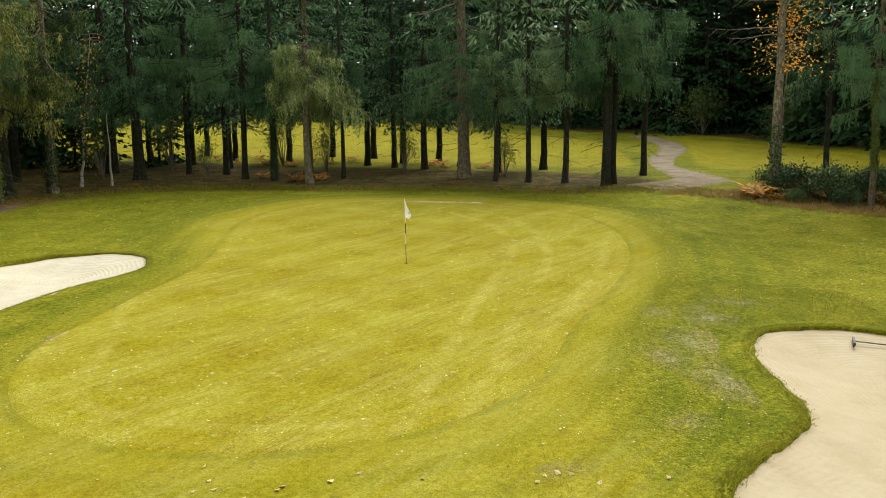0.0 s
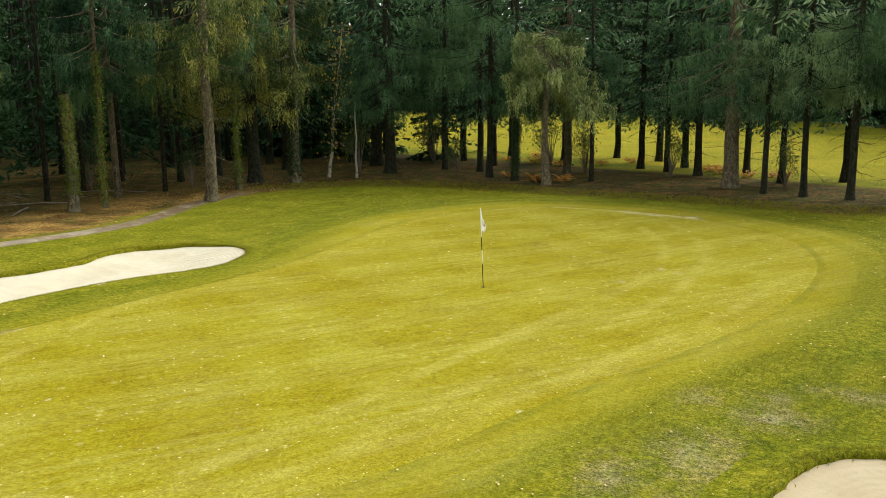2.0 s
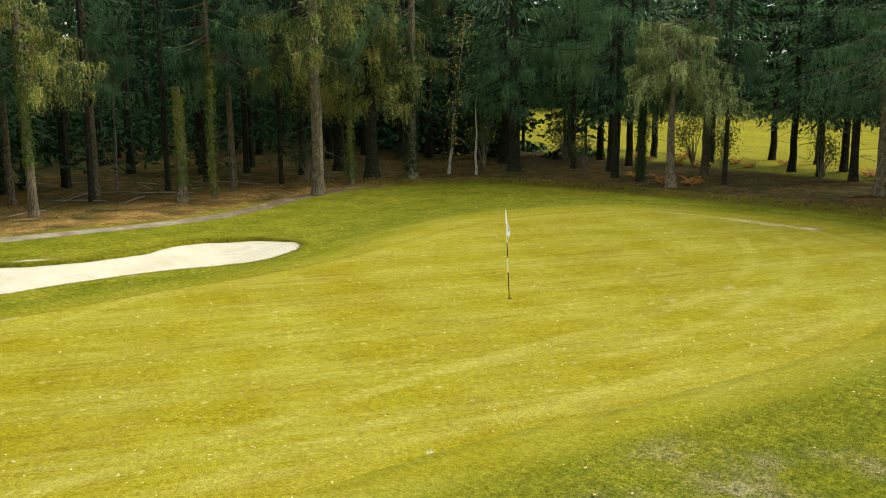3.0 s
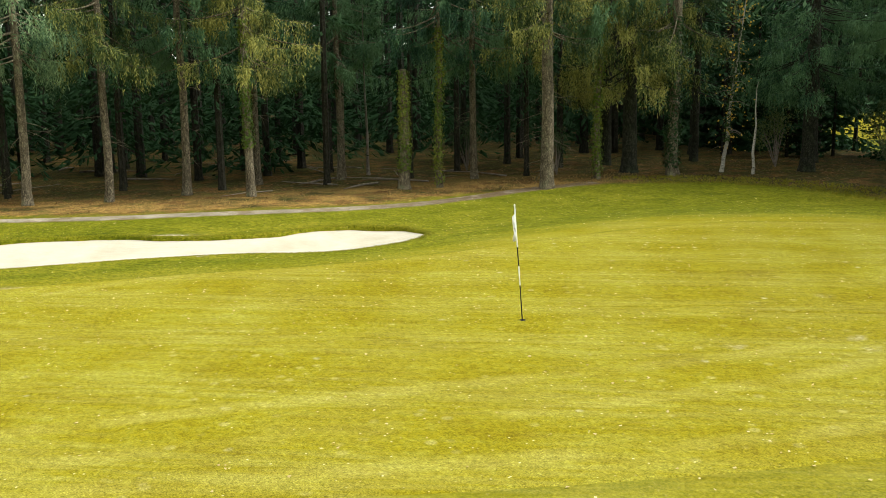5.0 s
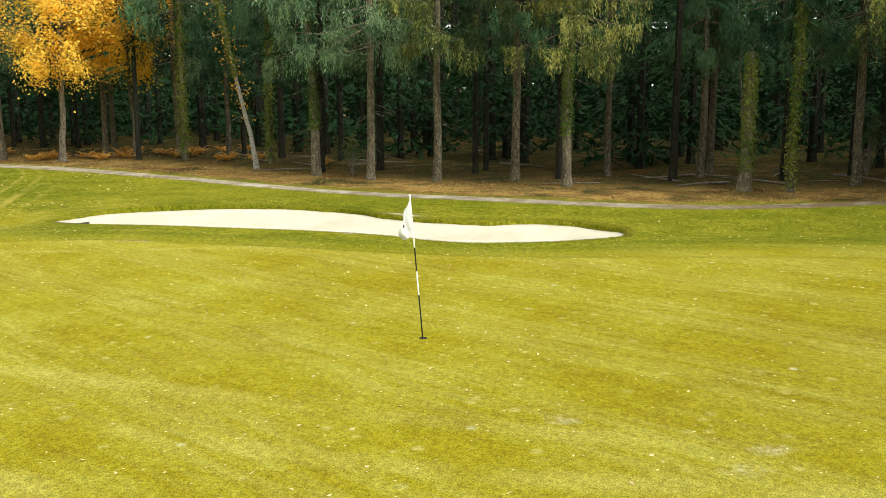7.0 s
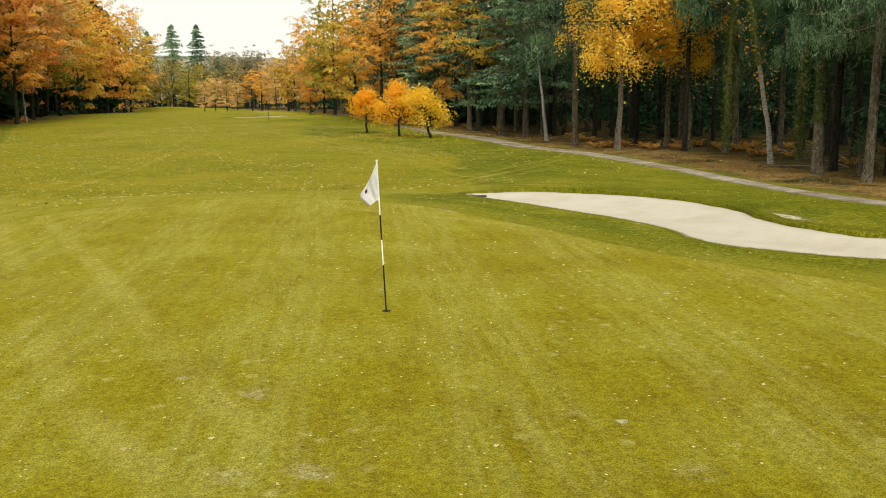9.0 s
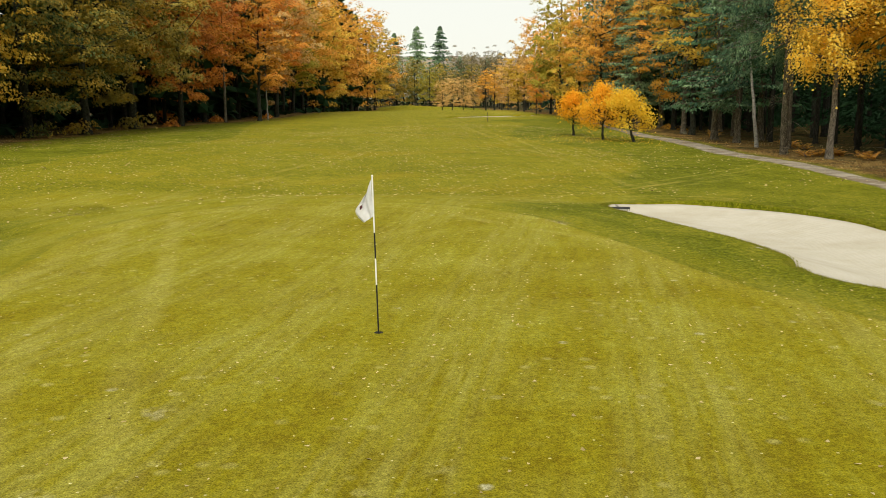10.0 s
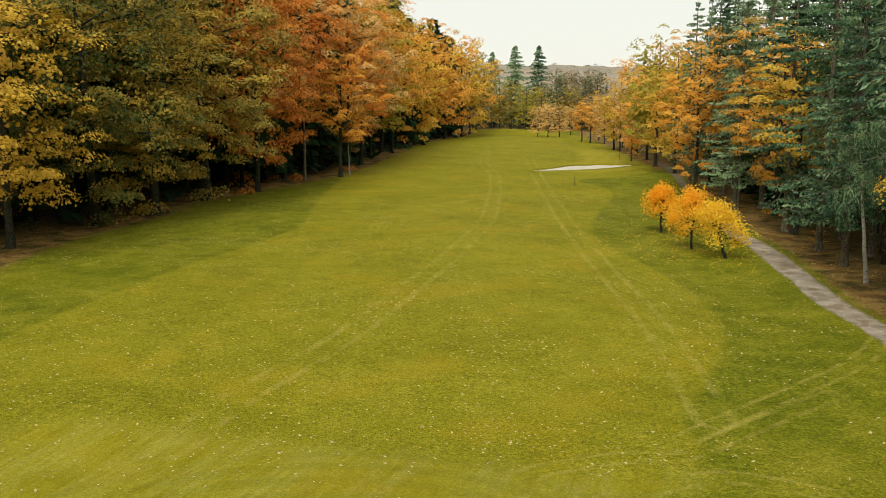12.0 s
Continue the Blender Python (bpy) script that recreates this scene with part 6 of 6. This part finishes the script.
def spots(n, cx, cy, rx, ry, keep=None, seed=1):
    r = np.random.default_rng(seed)
    p = np.stack([cx + r.uniform(-rx, rx, n), cy + r.uniform(-ry, ry, n)], 1)
    for poly in BUNKERS[:2]:
        p = p[area_distance(p[:, 0], p[:, 1], poly) > 0.4]
    return p


def thin(p, seed, low=0.0):
    """Keeps leaves in drifts."""
    r = np.random.default_rng(seed)
    k = np.array([noise.noise((x * 0.16, y * 0.16, seed * 1.7)) * 0.5 + 0.5 for x, y in p])
    return p[r.random(len(p)) < np.clip((k - 0.3) * 1.8 + low, 0.02, 1)]


flat_leaves("fallen_leaves", thin(spots(6500, -2, 31, 20, 17, seed=21), 2, 0.1), 0.05, L_FALLEN, "pale dry leaves scattered over the turf", seed=31)
flat_leaves("fallen_leaves", thin(spots(26000, -12, -22, 36, 36, seed=22), 3, 0.08), 0.1, L_FALLEN, "pale leaves strewn over the fairway", seed=32)
p = spots(2600, -39, -22, 9, 13, seed=23)
p = p[r.random(len(p)) < np.exp(-((p[:, 0] + 39) ** 2 / 30 + (p[:, 1] + 22) ** 2 / 60))]
flat_leaves("fallen_leaves", p, 0.1, L_YELLOW, "yellow leaves dropped round the small trees", seed=33)
p = spots(16000, -34, 18, 22, 36, seed=24)
d = area_distance(p[:, 0], p[:, 1], OPEN)
p = p[(d > 0.2) & (d < 14)]
flat_leaves("fallen_leaves", thin(p, 5, 0.3), 0.11, L_LITTER, "brown leaf litter under the spruces", seed=34)
p = spots(9000, 0, -58, 34, 34, seed=25)
d = area_distance(p[:, 0], p[:, 1], OPEN)
flat_leaves("fallen_leaves", p[(d > -4) & (d < 7) & (p[:, 1] < -20)], 0.14, L_LITTER, "brown leaves along the wood's edge", seed=35)
p = spots(5000, -6, 56, 22, 8, seed=26)
d = area_distance(p[:, 0], p[:, 1], OPEN)
flat_leaves("fallen_leaves", p[d > 0.3], 0.1, L_LITTER, "brown leaf litter under the row of trees", seed=36)


def tufts(name, xy, length, mat, label, blades=5, seed=3):
    r = np.random.default_rng(seed)
    c = np.repeat(np.concatenate([xy, height(xy[:, 0], xy[:, 1])[:, None]], 1), blades, 0)
    n = len(c)
    c[:, :2] += r.normal(0, 0.05, (n, 2))
    a = unit(np.concatenate([r.normal(0, 0.45, (n, 2)), np.ones((n, 1))], 1))
    L = length * r.uniform(0.5, 1.3, n)
    b = unit(np.cross(a, rand_unit(r, n)))
    return tagged(obj(name, Soup().add(*leaf_cards(c + a * (L * 0.42)[:, None], a, b, L, L * 0.12)).mesh(name, [mat])), label, "grass", kind="stuff")


p = spots(26000, -30, 24, 14, 28, seed=41)
d = area_distance(p[:, 0], p[:, 1], OPEN)
keep = (d > 0.25) & (d < 4.2)
tufts("dry_grass", thin(p[keep], 6, 0.0), 0.12, L_STRAW, "straw-coloured dry grass beside the path", seed=42)
p = spots(5000, 18, 44, 7, 5, seed=43)
d = area_distance(p[:, 0], p[:, 1], OPEN)
tufts("dry_grass", p[(d > -0.6) & (d < 2.5)], 0.2, L_STRAW, "dry grass round the shrubs", seed=44)
p = spots(7000, -6, 51.5, 20, 3.0, seed=45)
d = area_distance(p[:, 0], p[:, 1], OPEN)
tufts("rough_grass", p[(d > -0.8) & (d < 2.4)], 0.14, L_GRASS, "rough green grass at the foot of the trees", seed=46)

p = spots(60000, 6.5, 18, 5.5, 9.5, seed=47)
d = area_distance(p[:, 0], p[:, 1], BUNKER_ROUND)
p = p[(d < 4.5) & (area_distance(p[:, 0], p[:, 1], GREEN) > 1.2)]
tufts("rough_grass", thin(p, 8, 0.1), 0.055, L_GRASS, "short uneven grass about the bunker", blades=3, seed=48)

# fallen sticks among the trees
stick = Soup()
for k in range(70):
    x, y = r.uniform(-48, -26), r.uniform(-2, 46)
    if area_distance(np.array([x]), np.array([y]), OPEN)[0] < 3.0:
        continue
    L, az, rad = r.uniform(0.8, 4.5), r.uniform(0, 6.28), r.uniform(0.015, 0.06)
    z = float(height(x, y)) + rad * 0.8
    dx, dy = math.cos(az) * L, math.sin(az) * L
    stick.add(*tube([[x, y, z], [x + dx * 0.5, y + dy * 0.5, z + r.uniform(0, 0.1)], [x + dx, y + dy, z + 0.02]], [rad, rad * 0.85, rad * 0.4], 6))
tagged(obj("sticks", stick.mesh("sticks", [M_TWIG], True)), "dead fallen branches on the forest floor", "branches", kind="stuff")
lt, lp = trunk_soup(1201, 9, 0.09, (0.22, -0.1), 6, 0.08)
make_tree("leaning_pole", (-33.5, 40.0), [("trunk", lt.mesh("trunk", [M_TWIG], True), "")], "thin dead stem leaning against a spruce", "dead tree", "")


# ---------------------------------------------------------------- flagstick and cup
def flagstick():
    top = tagged(new("flagstick"), "leaning black and white flagstick with limp white flag", "flagstick")
    white = plain_material("white_paint", (0.72, 0.72, 0.7), (0.8, 0.8, 0.78), 0.35)
    black = plain_material("black_paint", (0.012, 0.012, 0.013), (0.022, 0.022, 0.022), 0.35)
    foot, head = np.array([0, 0, -0.1]), np.array([0.0, -0.178, 2.125])
    at = lambda u: foot + (head - foot) * u
    f = lambda z: (z + 0.1) / 2.225
    for name, lo, hi, mat in (("black_band", -0.1, 0.66, black), ("white_band", 0.66, 1.02, white), ("black_band", 1.02, 1.37, black), ("white_band", 1.37, 2.125, white)):
        obj(name, Soup().add(*tube([at(f(lo)), at(f((lo + hi) / 2)), at(f(hi))], [0.011] * 3, 12)).mesh(name, [mat], True), top)
    bm = bmesh.new()
    bmesh.ops.create_uvsphere(bm, u_segments=12, v_segments=8, radius=0.017)
    bmesh.ops.translate(bm, vec=at(1.005), verts=bm.verts)
    km = bpy.data.meshes.new("knob")
    bm.to_mesh(km)
    km.materials.append(white)
    obj("knob", km, top)
    # limp flag: gathered cloth that hangs from the hoist in folds
    cu, cv = 15, 25
    V = np.zeros((cu, cv, 3))
    d = np.array([0.78, -0.62, 0])
    e = np.array([0.62, 0.78, 0])
    for i, u in enumerate(np.linspace(0, 1, cu)):
        for j, w in enumerate(np.linspace(0, 1, cv)):
            z_h = 2.09 - 0.5 * w
            hoist = at(f(z_h))
            reach = 0.245 * u * (0.28 + 0.72 * math.sin(math.pi * min(1, 0.12 + w * 0.72)) ** 1.2)
            sag = 0.3 * u**1.15 * (1 - w) + 0.10 * u * w
            fold = 0.034 * math.sin(u * 8.5 + w * 2.2) * u**0.5 + 0.012 * math.sin(u * 19 + w * 5)
            V[i, j] = hoist + d * (reach + 0.012) + e * fold - np.array([0, 0, 1]) * sag
    gi, gj = np.meshgrid(np.arange(cu - 1), np.arange(cv - 1), indexing="ij")
    s = Soup().add(V.reshape(-1, 3), np.stack([gi * cv + gj, (gi + 1) * cv + gj, (gi + 1) * cv + gj + 1, gi * cv + gj + 1], -1).reshape(-1, 4))
    g = Graph("white_flag_cloth")
    c = g.ramp(g.noise(9, 4, 0.6, g.local()), (0.35, (0.62, 0.62, 0.62)), (0.65, (0.76, 0.76, 0.75)))
    cloth = g.done(c, 0.8, g.bump(g.noise(30, 3, 0.6, g.local()), 0.2, 0.005), spec=0.15, through=0.3)
    flag = obj("flag", s.mesh("flag", [cloth], True), top, "limp white cloth flag with small dark emblem")
    # emblem: a plain dark patch on both faces
    for sgn in (1, -1):
        a = V[8:11, 11:15].copy() + e * 0.004 * sgn
        q = Soup().add(a.reshape(-1, 3), np.array([[x * 4 + y, (x + 1) * 4 + y, (x + 1) * 4 + y + 1, x * 4 + y + 1] for x in range(2) for y in range(3)]))
        obj("emblem", q.mesh("emblem", [plain_material("emblem_print", (0.03, 0.03, 0.035), (0.12, 0.03, 0.025), 0.7, 40)]), flag, "small dark printed emblem")
    top.matrix_basis = pose(-1.25, 29.9, float(height(-1.25, 29.9)) + 0.016)
    return top


flagstick()
# flat disc on the turf; its black stands for the shade inside the hole
cup = Soup()
ang = np.linspace(0, 2 * np.pi, 28, endpoint=False)
prof = ((0.062, 0.0035), (0.054, 0.004), (0.052, -0.0005), (0.045, 0.0018), (0.0, 0.0018))
v = np.concatenate([np.stack([rr * np.cos(ang), rr * np.sin(ang), np.full(28, zz_)], 1) for rr, zz_ in prof])
i, j = np.meshgrid(np.arange(len(prof) - 1), np.arange(28), indexing="ij")
k = (j + 1) % 28
cup.add(v, np.stack([i * 28 + j, i * 28 + k, (i + 1) * 28 + k, (i + 1) * 28 + j], -1).reshape(-1, 4))
cup_ob = obj("golf_hole", cup.mesh("golf_hole", [plain_material("hole_shade_black", (0.008, 0.008, 0.008), (0.018, 0.017, 0.014), 0.9)], True))
tagged(cup_ob, "flat black disc standing for the hole's shaded inside", "golf hole")
cup_ob.matrix_basis = pose(-1.25, 29.9, float(height(-1.25, 29.9)) + 0.017)


# ---------------------------------------------------------------- rakes
def rake():
    top = tagged(new("rake"), "dark bunker rake lying on the sand", "rake", "bunker rakes")
    dark = plain_material("dark_plastic", (0.025, 0.025, 0.027), (0.05, 0.05, 0.052), 0.5)
    wood = plain_material("weathered_handle", (0.1, 0.085, 0.07), (0.2, 0.17, 0.14), 0.7)
    obj("handle", Soup().add(*tube([[0, 0.05, 0.09], [0.0, 0.9, 0.06], [0, 1.75, 0.03]], [0.017, 0.017, 0.016], 10)).mesh("handle", [wood], True), top)
    bm = bmesh.new()
    bmesh.ops.create_cube(bm, size=1)
    bmesh.ops.scale(bm, vec=(0.62, 0.06, 0.07), verts=bm.verts)
    bmesh.ops.bevel(bm, geom=bm.edges[:], offset=0.012, segments=2, affect="EDGES")
    bmesh.ops.translate(bm, vec=(0, 0.03, 0.09), verts=bm.verts)
    hm = bpy.data.meshes.new("head")
    bm.to_mesh(hm)
    hm.materials.append(dark)
    head = obj("head", hm, top, "wide dark rake head")
    tine = Soup().add(*tube([[0, 0.03, 0.07], [0, 0.02, 0.03], [0, 0.0, 0.0]], [0.011, 0.01, 0.005], 6)).mesh("tine", [dark], True)
    for k in range(12):
        t = obj("tine", tine, head)
        t.location = (-0.286 + k * 0.052, 0, 0)
    return top


rk = rake()
rk.matrix_basis = pose(-16.95, 25.1, float(height(-16.95, 25.1)) - 0.2, 0, 0, -38)
copy_thing(rk, pose(-13.85, 17.3, float(height(-13.85, 17.3)) - 0.1, 0, 0, 153))
copy_thing(rk, pose(10.15, 22.4, float(height(10.15, 22.4)) - 0.14, 0, 0, -110))


# ---------------------------------------------------------------- small marker posts on the hole
def post(x, y, h, mat, label):
    s = Soup().add(*tube([[0, 0, -0.1], [0, 0, h * 0.95], [0, 0, h]], [0.035, 0.035, 0.022], 8))
    ob = tagged(obj("marker_post", s.mesh("marker_post", [mat], True)), label, "post")
    ob.matrix_basis = pose(x, y, float(height(x, y)))


M_POST = plain_material("dark_post_wood", (0.03, 0.025, 0.02), (0.08, 0.06, 0.045), 0.8)
post(-50.5, -66, 1.2, M_POST, "thin dark marker post on the rough")
post(-79, -108, 1.1, M_POST, "thin dark marker post by the trees")
